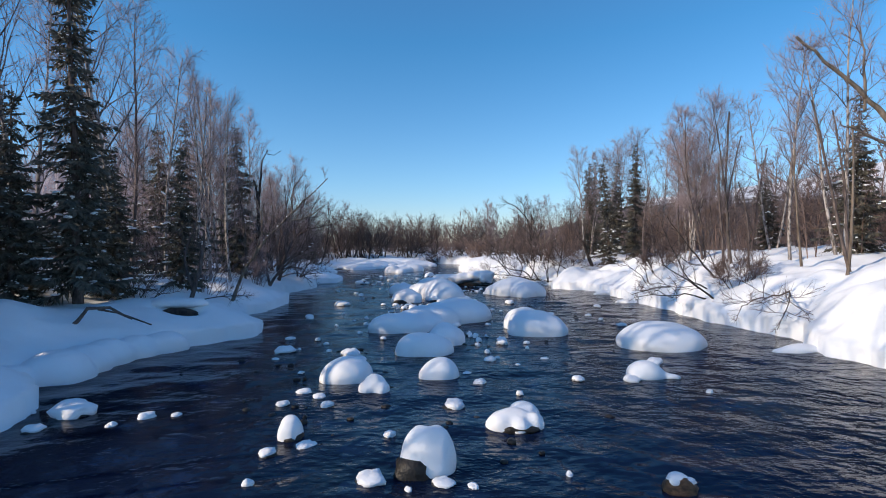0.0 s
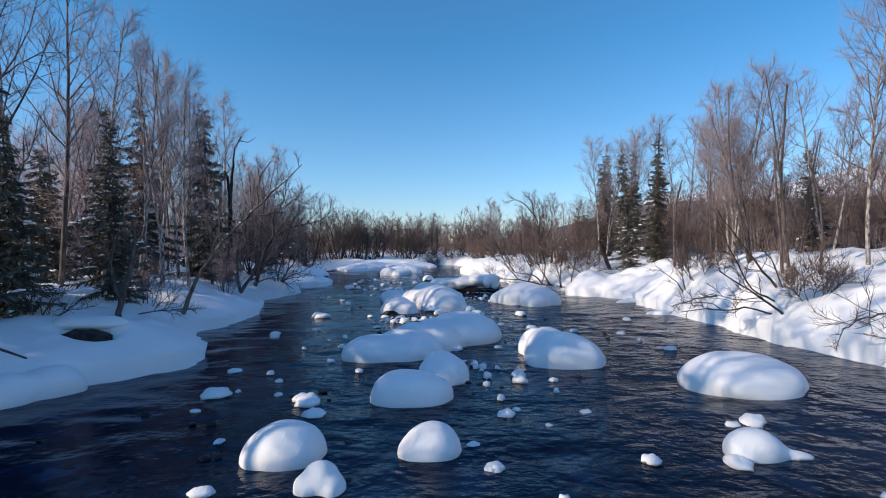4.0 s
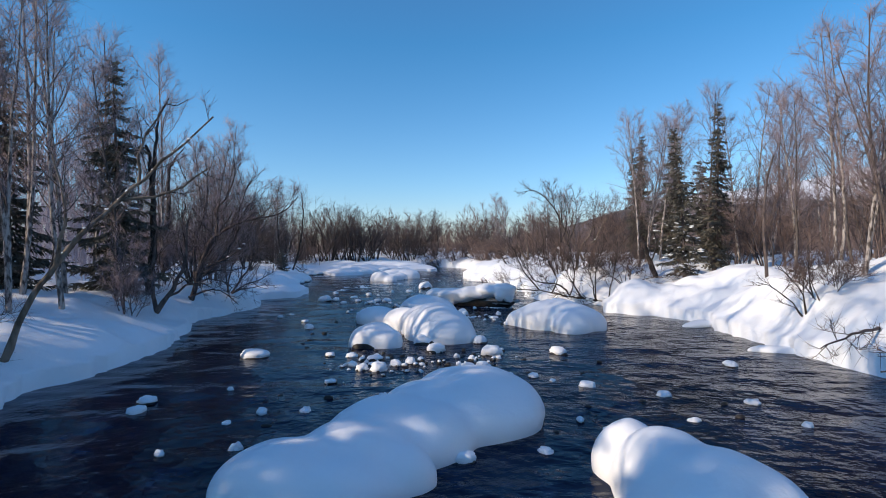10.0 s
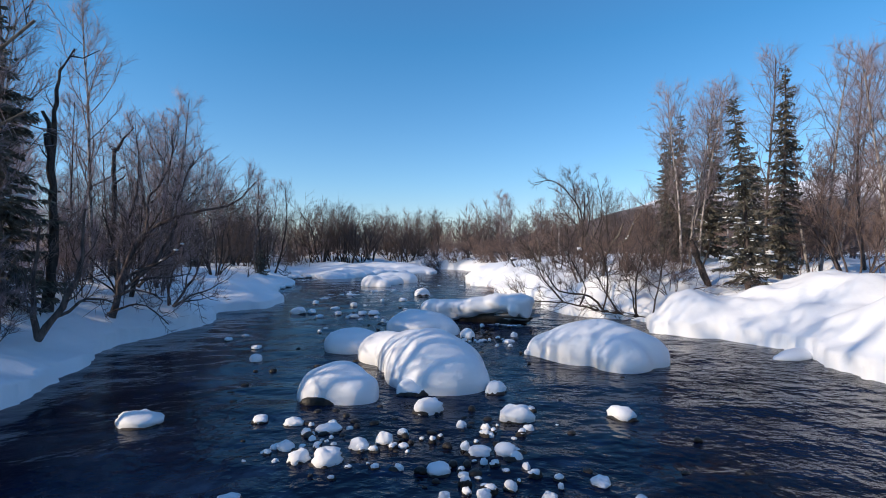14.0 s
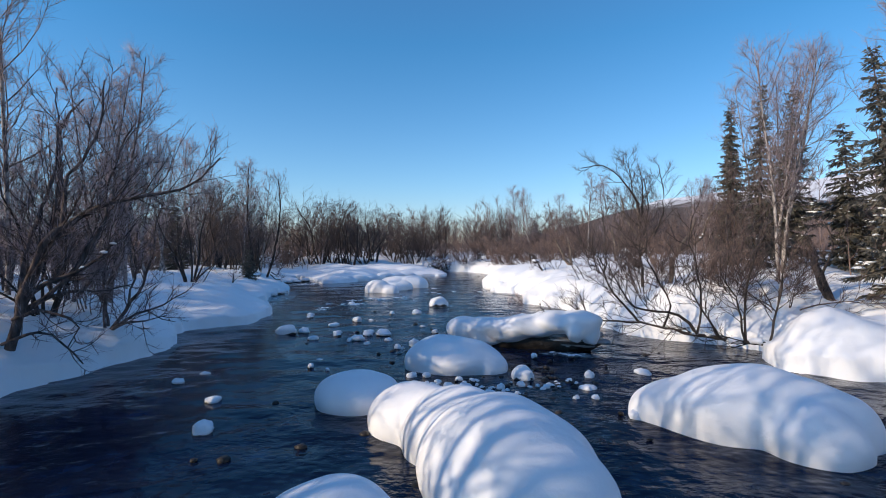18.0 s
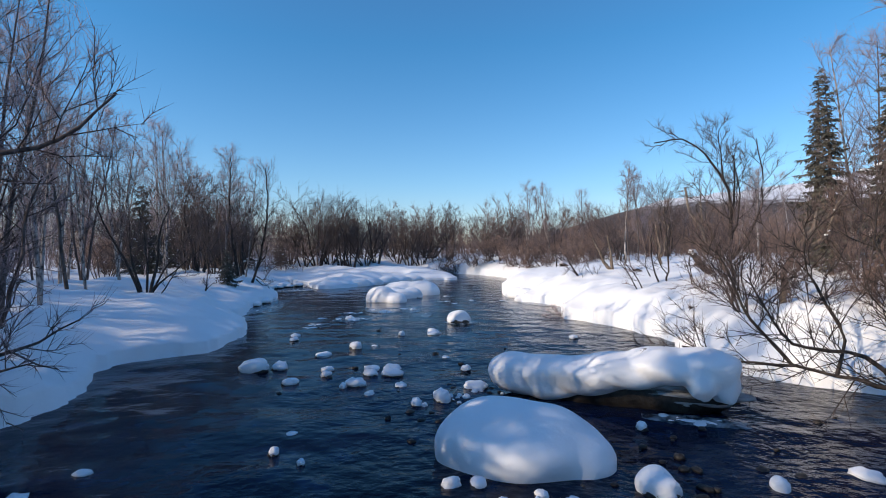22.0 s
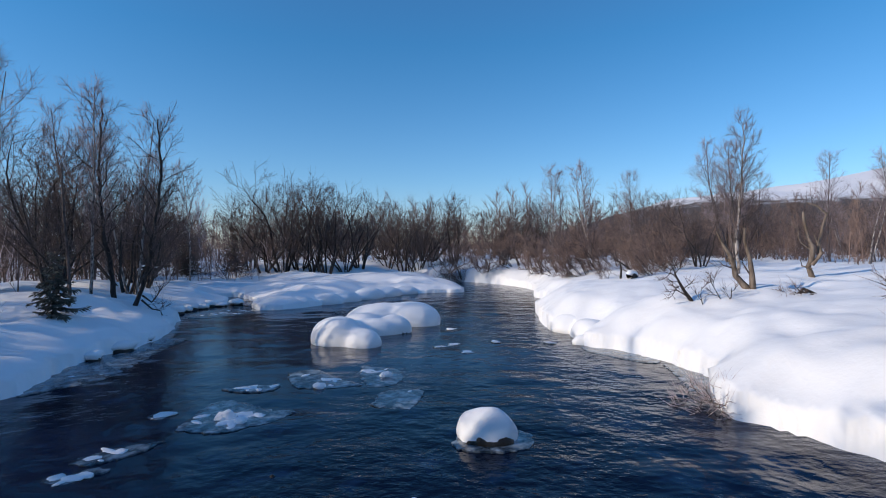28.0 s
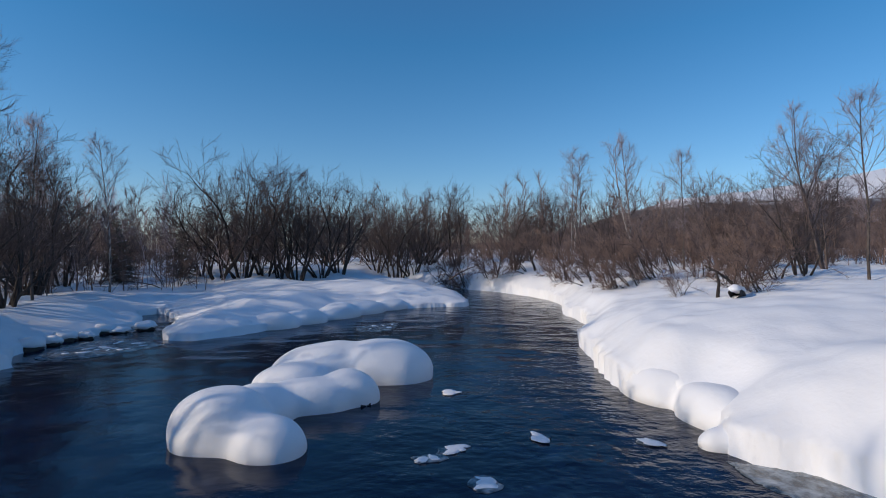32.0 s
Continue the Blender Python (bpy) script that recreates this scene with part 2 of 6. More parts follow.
LEFT = smooth_line(SHORE_LEFT + SHORE_LEFT_FAR, 0.4)
RIGHT = smooth_line(SHORE_RIGHT + SHORE_RIGHT_FAR, 0.4)
RIVER = np.vstack([LEFT, RIGHT[::-1]])


def shore_distance(x, y):
    """Distance to the waterline, positive on land, with the way inland."""
    px, py = np.ravel(x).astype(float), np.ravel(y).astype(float)
    best = np.full(px.shape, 1e18)
    gx, gy = np.zeros_like(px), np.zeros_like(px)
    inside = np.zeros(px.shape, bool)
    n = len(RIVER)
    for i in range(n):
        ax, ay = RIVER[i]
        bx, by = RIVER[(i + 1) % n]
        dx, dy = bx - ax, by - ay
        t = np.clip(((px - ax) * dx + (py - ay) * dy) / (dx * dx + dy * dy + 1e-12), 0, 1)
        qx, qy = px - ax - t * dx, py - ay - t * dy
        d = qx * qx + qy * qy
        m = d < best
        best[m], gx[m], gy[m] = d[m], qx[m], qy[m]
        if ay != by:
            inside ^= ((ay > py) != (by > py)) & (px < dx * (py - ay) / dy + ax)
    s = np.sqrt(best)
    k = np.where(inside, -1.0, 1.0)
    nx, ny = gx / (s + 1e-9) * k, gy / (s + 1e-9) * k
    return s * k, nx, ny


def smoothstep(a, b, v):
    u = np.clip((v - a) / (b - a), 0, 1)
    return u * u * (3 - 2 * u)


def bank_height(x, y, s):
    """Height of the snow over the water, s metres from the shore."""
    x, y = np.asarray(x, float), np.asarray(y, float)
    right = smoothstep(-1.5, 1.0, x + 0.02 * (y - 40) - np.interp(y, [0, 30, 45, 60, 75], [1, -1, -2.5, 1.0, 0]))
    wave = 1 + (0.30 * vnoise(x * 0.7, y * 0.7, 3) + 0.12 * vnoise(x * 1.9, y * 1.9, 4)) * (1 - 0.5 * right * smoothstep(35, 41, y))
    lip = (0.42 + 0.27 * right) * wave
    u = np.clip(s / (0.58 + 0.45 * right), 0, 1)
    edge = lip * (0.22 + 0.78 * np.sin(u ** 0.7 * np.pi / 2))
    far_r = np.interp(y, [0, 22, 27, 36, 40, 70], [1.35, 1.35, 0.85, 0.9, 1.0, 0.85])
    rise_r = np.interp(s, [0.3, 0.8, 1.4, 2.4, 4.5, 9, 30, 200], [0, 0.24, 0.42, 0.58, 0.85, 1.0, 1.0, 1.1]) * far_r
    rise_l = np.interp(s, [0.3, 1, 2.2, 4.5, 12, 30, 200], [0, 0.25, 0.62, 0.76, 0.86, 0.95, 1.3])
    rise = rise_l * (1 - right) + rise_r * right
    bumps = smoothstep(0.2, 2.0, s) * (0.16 * vnoise(x * 0.38, y * 0.38, 5) + 0.07 * vnoise(x * 1.05, y * 1.05, 6))
    bumps = bumps * np.where(s > 60, 0.3, 1) * (1 - 0.78 * right * smoothstep(37, 41, y))
    tongue = smoothstep(50.5, 52, y) * (1 - smoothstep(64, 68, y)) * (1 - right)
    edge = edge * (1 - 0.40 * tongue)
    rise = rise * (1 - 0.35 * tongue)
    pit = 0.42 * np.exp(-((x + 6.45) / 0.55) ** 4 - ((y - 12.72) / 0.2) ** 4)
    lumps = 0.21 * right * (vnoise(x * 0.9, y * 0.9, 8) + 0.4 * vnoise(x * 2.1, y * 2.1, 9)) * smoothstep(0.1, 0.6, s) * (1 - smoothstep(1.4, 3.4, s)) * (1 - 0.93 * smoothstep(33, 39, y))
    z = edge + rise + bumps + lumps - pit
    bed = -0.03 - 0.6 * np.clip(-s / 1.2, 0, 1)
    return np.where(s > 0, z, bed)


def ground_z(x, y):
    s, _, _ = shore_distance(np.array([x]), np.array([y]))
    return float(bank_height(np.array([x]), np.array([y]), s)[0])


def build_ground():
    def axis(lo, hi, step, far_lo, far_hi):
        a = list(np.arange(lo, hi, step))
        d, v = step, a[-1]
        while v < far_hi:
            d *= 1.13
            v += d
            a.append(v)
        d, v, low = step, lo, []
        while v > far_lo:
            d *= 1.13
            v -= d
            low.append(v)
        return np.array(low[::-1] + a)

    xs = axis(-13.0, 10.0, 0.1, -2500, 2500)
    ys = axis(2.0, 63.0, 0.1, -2500, 3000)
    gx, gy = np.meshgrid(xs, ys)
    s, nx, ny = shore_distance(gx, gy)
    s = s + 0.10 * vnoise(gx.ravel() * 1.6, gy.ravel() * 1.6, 11) + 0.05 * vnoise(gx.ravel() * 4.3, gy.ravel() * 4.3, 12)
    z = bank_height(gx.ravel(), gy.ravel(), s)
    # the wind has smoothed the brow of the snow
    grid, land = z.reshape(gx.shape).copy(), (s > 0.056).reshape(gx.shape)
    brow = land & (s.reshape(gx.shape) < 0.9)
    for _ in range(2):
        total, count = np.zeros_like(grid), np.zeros_like(grid)
        for step in ((1, 0), (-1, 0), (0, 1), (0, -1), (1, 1), (-1, -1), (1, -1), (-1, 1)):
            k = np.roll(land, step, (0, 1))
            total += np.where(k, np.roll(grid, step, (0, 1)), 0)
            count += k
        grid = np.where(brow & (count > 0), 0.6 * grid + 0.4 * total / np.maximum(count, 1), grid)
    z = grid.ravel()
    rim = np.abs(s) < 0.056
    z = np.where(rim, -0.04, z)
    # the snow hangs a little over the water
    lean = (0.075 + 0.05 * vnoise(gx.ravel() * 0.8, gy.ravel() * 0.8, 13)) * np.clip(1 - s / 0.5, 0, 1)
    move = np.where(rim, 0.03 - s, np.where((s > 0.056) & (s < 0.5), -lean, 0.0))
    v = np.stack([gx.ravel() + nx * move, gy.ravel() + ny * move, z], 1)
    w = len(xs)
    r, c = np.meshgrid(np.arange(len(ys) - 1), np.arange(w - 1), indexing="ij")
    a = (r * w + c).ravel()
    f = np.stack([a, a + 1, a + w + 1, a + w], 1)
    f = f[(s[f] > -1.4).any(1)]
    ob = new("ground", mesh_from("ground", v, f, SNOW))
    tagged(ob, "deep smooth snow over the river banks and forest floor", "snow", kind="structure")


build_ground()


def build_water():
    xs = np.concatenate([[-16], np.arange(-13.5, 10, 0.12), [14]])
    ys = np.concatenate([[-60, -30, -10], np.arange(1.5, 64, 0.12), [68, 75]])
    gx, gy = np.meshgrid(xs, ys)
    x, y = gx.ravel(), gy.ravel()
    z = 0.020 * vnoise(x * 0.9, y * 1.5, 21) + 0.012 * vnoise(x * 2.2, y * 3.6, 22)
    z = z * np.interp(y, [2, 34, 40, 70], [1.0, 1.0, 0.5, 0.5])
    w = len(xs)
    r, c = np.meshgrid(np.arange(len(ys) - 1), np.arange(w - 1), indexing="ij")
    a = (r * w + c).ravel()
    f = np.stack([a, a + 1, a + w + 1, a + w], 1)
    s, _, _ = shore_distance(gx, gy)
    f = f[(s[f] < 0.4).any(1)]
    ob = new("water", mesh_from("water", np.stack([x, y, z], 1), f, WATER))
    tagged(ob, "dark rippled river water between snowy banks", "river", kind="structure")


build_water()


# ---- snow-covered boulders ----
def ball(cx, cy, cz, rx, ry, rz, turn=0.0, rings=14, seg=28, power=2.0, bumpy=0.0, seed=0, scale=1.5):
    """A rounded lump: a superellipsoid with soft bumps."""
    vs, fs = [], []
    ca, sa = math.cos(turn), math.sin(turn)
    for i in range(rings + 1):
        th = math.pi * i / rings
        for j in range(seg):
            ph = 2 * math.pi * j / seg
            d = Vector((math.sin(th) * math.cos(ph), math.sin(th) * math.sin(ph), math.cos(th)))
            k = (abs(d.x) ** power + abs(d.y) ** power + abs(d.z) ** power) ** (-1 / power)
            if bumpy:
                k *= 1 + bumpy * noise.noise(d * scale + Vector((seed * 3.7, seed * 1.3, seed)))
            x, y, z = d.x * k * rx, d.y * k * ry, d.z * k * rz
            vs.append((cx + x * ca - y * sa, cy + x * sa + y * ca, cz + z))
    for i in range(rings):
        for j in range(seg):
            a, b = i * seg + j, i * seg + (j + 1) % seg
            fs.append((a, a + seg, b + seg, b))
    return vs, fs


def merged(lumps):
    vs, fs = [], []
    for v, f in lumps:
        o = len(vs)
        vs += v
        fs += [tuple(i + o for i in q) for q in f]
    return vs, fs


def boulder(label, lobes, rocks=(), seed=1, voxel=0.045, soften=30, fatten=0.02):
    """A boulder under a pillow of snow. lobes: x, y, width, depth, height, turn in degrees; rocks: x, y, width, depth, height."""
    x0, y0 = lobes[0][0], lobes[0][1]
    base = new("snowy_boulder")
    base.location = (x0, y0, 0)
    tagged(base, label, "boulder", "boulders in the river")
    lumps = []
    for i, (x, y, w, d, h, turn) in enumerate(lobes):
        lumps.append(ball(x - x0, y - y0, h * 0.13, w / 2 * 1.01, d / 2 * 1.01, h * 0.88, radians(turn), 18, 36, 2.05, 0.13, seed + i, 1.7))
    v, f = merged(lumps)
    cap = part("snow_cap", mesh_from("snow_cap", v, f, SNOW), base)
    m = cap.modifiers.new("blend", "REMESH")
    m.mode, m.voxel_size, m.use_smooth_shade = "VOXEL", voxel, True
    m = cap.modifiers.new("soften", "SMOOTH")
    m.factor, m.iterations = 0.5, soften if voxel > 0.04 else 13
    m = cap.modifiers.new("plump", "DISPLACE")
    m.mid_level, m.strength = 0.0, fatten if voxel > 0.04 else 0.008
    for i, (x, y, w, d, h) in enumerate(rocks):
        v, f = ball(x - x0, y - y0, 0, w / 2, d / 2, h, 0.3 * i, 10, 18, 2.6, 0.25, seed + 7 + i, 2.2)
        part("rock", mesh_from("rock", v, f, ROCK), base)
    return base


boulder("tall block of snow on a dark wet boulder", [(-0.16, 5.2, 0.47, 0.42, 0.42, 0), (-0.25, 5.2, 0.36, 0.36, 0.43, 0), (-0.07, 5.2, 0.36, 0.36, 0.43, 0), (-0.16, 5.18, 0.42, 0.36, 0.44, 20)],
        [(-0.30, 5.12, 0.40, 0.38, 0.17)], 1, 0.03)
boulder("snow cushion on a low brown boulder in the river", [(0.84, 6.5, 0.6, 0.46, 0.19, 0), (1.0, 6.7, 0.42, 0.34, 0.22, 0), (0.70, 6.42, 0.38, 0.34, 0.17, 0), (1.08, 6.44, 0.28, 0.26, 0.16, 0), (0.9, 6.34, 0.26, 0.24, 0.13, 0)],
        [(0.9, 6.42, 0.5, 0.42, 0.08)], 2, 0.022)
boulder("small upright snow-capped stone in dark water", [(-1.78, 6.1, 0.29, 0.28, 0.27, 0)], [(-1.76, 6.08, 0.26, 0.24, 0.10)], 3, 0.03)
boulder("round snow-capped boulder in dark water", [(-1.6, 8.85, 0.80, 0.80, 0.37, 0), (-1.78, 8.8, 0.6, 0.6, 0.26, 0)], [], 4)
boulder("small stone with a lumpy snow cap", [(-1.07, 8.1, 0.36, 0.34, 0.25, 0), (-1.18, 8.05, 0.26, 0.3, 0.16, 0), (-0.95, 8.05, 0.24, 0.3, 0.15, 0)],
        [(-1.05, 8.06, 0.3, 0.26, 0.05)], 5, 0.025)
boulder("round snow dome on a stone in the river", [(-0.05, 8.95, 0.62, 0.62, 0.32, 0), (-0.22, 8.9, 0.45, 0.5, 0.18, 0)], [], 6)
# its one small rock is the dark of a shaded hole under the snow
boulder("long snow pillow over two joined boulders", [(-1.35, 13.85, 1.3, 1.0, 0.44, 12), (-0.75, 14.3, 1.2, 1.1, 0.5, 30), (-0.15, 15.0, 1.1, 1.2, 0.50, 40),
        (0.5, 16.0, 1.75, 2.1, 0.60, 0), (-0.95, 13.7, 1.2, 0.75, 0.36, 0), (-0.28, 14.06, 0.7, 0.62, 0.34, 30), (0.8, 16.1, 1.3, 1.4, 0.45, -10), (-0.5, 15.0, 1.3, 1.3, 0.52, 30), (-0.1, 15.6, 1.2, 1.3, 0.54, 0)],
        [(-0.5, 13.72, 0.28, 0.3, 0.17)], 7, 0.045, 70, 0.04)
boulder("broad low snow dome in front of a smaller one", [(-0.44, 10.98, 1.16, 0.95, 0.40, 0), (-0.2, 11.0, 0.8, 0.8, 0.34, 0)], [], 8)
boulder("round snow pillow beside a lower dome", [(0.06, 12.1, 0.85, 0.9, 0.40, 0), (0.02, 12.3, 0.7, 0.7, 0.42, 0)], [(-0.25, 12.2, 0.3, 0.5, 0.25)], 9)
boulder("large snow-covered boulder with a smaller hump behind", [(2.33, 13.35, 1.38, 1.28, 0.53, -10), (2.15, 13.75, 0.95, 1.0, 0.57, 0), (2.0, 14.3, 0.75, 0.7, 0.5, 0), (2.6, 13.2, 1.0, 0.9, 0.4, 0)], [], 10)
boulder("wide snow dome near the sunny bank", [(4.72, 11.5, 1.84, 1.45, 0.49, 0), (4.48, 11.55, 1.3, 1.2, 0.50, 0)], [], 11)
boulder("small snow dome with a thin ice shelf", [(3.36, 8.85, 0.62, 0.5, 0.26, 0), (3.75, 8.75, 0.42, 0.2, 0.06, -8)], [], 12)
# the flat dark rock stands in for the shade in the hollow
boulder("snow pillow with a flat dark rock for the shaded hollow beneath", [(-1.5, 21.2, 1.15, 1.0, 0.5, 0), (-1.2, 21.05, 0.75, 0.7, 0.42, 0)], [(-1.62, 20.8, 0.66, 0.24, 0.13)], 13)
boulder("cluster of three joined snow pillows striped by tree shadows", [(-1.92, 25.0, 1.25, 1.1, 0.45, 0), (-1.0, 24.0, 1.2, 1.3, 0.52, 20), (-0.45, 23.3, 1.3, 1.4, 0.66, 20),
        (-0.05, 22.3, 1.65, 1.9, 0.78, 10), (0.2, 21.75, 1.35, 1.1, 0.55, 0)], [(-0.3, 21.3, 0.5, 0.3, 0.1)], 14, 0.045, 95, 0.06)
boulder("rounded snow dome with shadow stripes in the river", [(-0.52, 27.4, 1.8, 1.5, 0.58, 0), (-0.8, 27.5, 1.15, 1.1, 0.60, 0), (0.05, 27.2, 0.9, 0.9, 0.36, 0)], [], 15)
boulder("great snow pillow near the bank with shadow stripes", [(3.25, 23.95, 2.3, 1.6, 0.76, -14), (3.75, 23.7, 1.6, 1.4, 0.62, 0), (2.6, 24.4, 1.4, 1.1, 0.45, -20), (3.5, 23.1, 1.0, 0.9, 0.50, 0)], [], 16, 0.045, 60, 0.04)
boulder("lumpy snow-capped stone at the foot of a pillow", [(-0.4, 21.35, 0.42, 0.3, 0.22, 0), (-0.25, 21.3, 0.3, 0.26, 0.16, 0)], [(-0.38, 21.25, 0.4, 0.2, 0.06)], 17, 0.03)
boulder("small snow-capped stone beside a large pillow", [(0.94, 21.35, 0.3, 0.28, 0.2, 0)], [(0.95, 21.3, 0.26, 0.22, 0.08)], 18, 0.03)
boulder("small round snow cap on a stone", [(0.71, 26.55, 0.38, 0.36, 0.22, 0)], [(0.72, 26.5, 0.34, 0.3, 0.07)], 19, 0.03)
boulder("dark round stone with a thick snow cap", [(-0.97, 38.05, 0.72, 0.66, 0.36, 0), (-1.05, 38.1, 0.6, 0.5, 0.37, 0)], [(-0.95, 37.87, 0.56, 0.32, 0.13)], 20, 0.035)
boulder("island of three joined snow pillows in open water", [(-4.3, 44.75, 1.35, 1.15, 0.64, -30), (-3.62, 44.38, 1.0, 0.8, 0.36, -25), (-4.2, 45.5, 1.1, 1.1, 0.42, 30),
        (-3.6, 46.1, 1.5, 0.85, 0.40, 15), (-3.05, 46.45, 0.95, 0.75, 0.44, 0), (-4.1, 47.0, 1.3, 1.2, 0.42, 15), (-2.75, 48.0, 1.95, 1.3, 0.66, 0), (-3.7, 47.9, 2.0, 1.3, 0.62, 10)],
        [(-2.95, 46.25, 0.6, 0.3, 0.08)], 21, 0.045, 66, 0.055)


boulder("low snow ledge at the foot of the sunny bank", [(7.35, 24.0, 1.1, 0.5, 0.15, 35), (7.0, 23.8, 0.6, 0.35, 0.10, 20)], [], 31)
boulder("low snow ledge at the foot of the sunny bank", [(7.15, 20.2, 1.0, 0.45, 0.13, -30), (6.85, 20.35, 0.5, 0.3, 0.09, 0)], [], 32)
boulder("low snow ledge at the foot of the sunny bank", [(2.2, 44.75, 0.8, 0.45, 0.17, 30), (1.95, 44.55, 0.5, 0.35, 0.10, 0)], [], 34)
boulder("low snow ledge at the foot of the sunny bank", [(7.3, 10.8, 1.0, 0.5, 0.14, 20), (6.95, 10.7, 0.6, 0.35, 0.09, 0)], [], 33)


# ---- the snow-laden log shelf near the right bank ----
# snow rolled into scallops where the banks end in still water
boulder("rounded lobes of shaded snow along the bank foot",
        [(-6.6, 8.95, 1.2, 1.0, 0.46, 0), (-6.3, 8.75, 0.6, 0.5, 0.30, 0), (-6.55, 10.15, 1.0, 0.8, 0.44, 30), (-6.05, 11.35, 1.0, 0.8, 0.42, 30), (-6.95, 8.25, 0.9, 0.8, 0.38, 0), (-6.6, 9.6, 1.0, 0.9, 0.44, 0),
         (-6.35, 10.8, 0.9, 0.8, 0.42, 30)], [], 63, 0.05)
boulder("scalloped rim of deep snow along the flat spit",
        [(-8.75, 52.85, 1.5, 1.1, 0.36, 10), (-7.85, 53.2, 1.6, 1.1, 0.42, 8), (-6.85, 54.1, 1.6, 1.1, 0.44, 30), (-6.2, 55.2, 1.5, 1.2, 0.42, 40),
         (-5.4, 56.6, 1.8, 1.3, 0.46, 55), (-4.7, 57.9, 1.7, 1.3, 0.44, 50), (-3.9, 59.1, 1.6, 1.2, 0.40, 40)], [], 61, 0.06)
boulder("smooth rounded lobes of snow along the bank foot",
        [(1.80, 44.55, 0.5, 0.42, 0.22, 20), (2.3, 44.6, 0.95, 0.8, 0.34, 0), (2.3, 45.6, 1.0, 1.5, 0.46, 0), (2.08, 46.9, 1.3, 1.8, 0.52, 0), (2.2, 48.3, 1.3, 1.9, 0.56, 0), (2.4, 49.8, 1.2, 2.0, 0.55, 0)], [], 62, 0.05)


def log_shelf():
    base = new("snowy_log")
    base.location = (1.4, 30.2, 0)
    tagged(base, "fallen log under a long undercut drift of snow", "log")
    lobes = [(-0.15, 29.9, 0.85, 0.72, 0.66), (0.3, 29.72, 1.0, 0.80, 0.66), (0.8, 29.5, 1.1, 0.85, 0.68), (1.3, 29.3, 1.1, 0.95, 0.76),
             (1.85, 29.1, 1.0, 0.95, 0.87), (2.3, 28.95, 0.8, 0.85, 0.90)]
    lumps = []
    for i, (x, y, w, d, h) in enumerate(lobes):
        low = (0.0, 0.05, 0.30, 0.55, 0.68, 0.62)[i]
        lumps.append(ball(x - 1.4, y - 30.2, h * (0.5 + low * 0.32), w * 0.62, d * 0.50, h * (0.5 - low * 0.32), -0.3, 16, 30, 2.3, 0.16, i + 40, 1.4))
    lumps.append(ball(2.5 - 1.4, 28.72 - 30.2, 0.44, 0.20, 0.18, 0.26, 0.3, 14, 24, 2.2, 0.3, 55, 2.0))
    lumps.append(ball(2.15 - 1.4, 28.62 - 30.2, 0.46, 0.2, 0.16, 0.2, 0, 12, 20, 2.2, 0.3, 56, 2.0))
    v, f = merged(lumps)
    cap = part("snow_cap", mesh_from("snow_cap", v, f, SNOW), base)
    m = cap.modifiers.new("blend", "REMESH")
    m.mode, m.voxel_size, m.use_smooth_shade = "VOXEL", 0.035, True
    m = cap.modifiers.new("soften", "SMOOTH")
    m.factor, m.iterations = 0.5, 7
    v, f = ball(0.1, -0.92, 0.16, 1.25, 0.22, 0.26, -0.33, 10, 24, 2.6, 0.2, 60, 2)
    part("log", mesh_from("log", v, f, ROCK), base)
    lumps = []
    for k, (x, y, z, w, d, h, t) in enumerate([(0.35, -0.98, 0.34, 1.05, 0.26, 0.085, -0.33), (0.6, -1.08, 0.24, 1.0, 0.24, 0.07, -0.3), (-0.2, -0.80, 0.17, 0.8, 0.2, 0.07, -0.36),
                                               (0.9, -1.2, 0.40, 0.55, 0.22, 0.08, -0.3), (0.85, -1.2, 0.14, 0.5, 0.2, 0.05, -0.2)]):
        lumps.append(ball(x, y, z, w, d, h, t, 10, 26, 2.3, 0.22, 80 + k, 2.4))
    v, f = merged(lumps)
    part("ice", mesh_from("ice", v, f, GREY_ICE), base, "layers of dirty grey ice under the snow")


log_shelf()


# ---- trees ----
def tubes(lines, sides):
    """One array of tapering tubes. lines: (points n x 3, radii n)."""
    vs, fs, o = [], [], 0
    for pts, rad in lines:
        pts, rad = np.asarray(pts, float), np.asarray(rad, float)
        n = len(pts)
        d = np.gradient(pts, axis=0)
        d /= np.linalg.norm(d, axis=1)[:, None] + 1e-9
        ref = np.array([0.31, 0.95, 0.1]) if abs(d[0, 2]) > 0.8 else np.array([0.0, 0.0, 1.0])
        a = np.cross(d, ref)
        a /= np.linalg.norm(a, axis=1)[:, None] + 1e-9
        b = np.cross(d, a)
        ang = np.arange(sides) * 2 * np.pi / sides
        ring = np.cos(ang)[None, :, None] * a[:, None] + np.sin(ang)[None, :, None] * b[:, None]
        vs.append((pts[:, None] + ring * rad[:, None, None]).reshape(-1, 3))
        i, j = np.meshgrid(np.arange(n - 1), np.arange(sides), indexing="ij")
        q = (i * sides + j).ravel() + o
        k = (i * sides + (j + 1) % sides).ravel() + o
        fs.append(np.stack([q, k, k + sides, q + sides], 1))
        o += n * sides
    return np.vstack(vs), np.vstack(fs)


def limb(rng, start, way, length, radius, n, up=0.0, wander=0.12, tip=0.3):
    """A crooked branch: points and radii. up: how much it turns upward along its way (negative: droops)."""
    way = np.array(way, float)
    way /= np.linalg.norm(way)
    pts = [np.array(start, float)]
    step = length / (n - 1)
    for i in range(n - 1):
        way = way + rng.normal(0, wander, 3) + np.array([0, 0, up / (n - 1)])
        way /= np.linalg.norm(way)
        pts.append(pts[-1] + way * step)
    return np.array(pts), radius * np.linspace(1, tip, n)


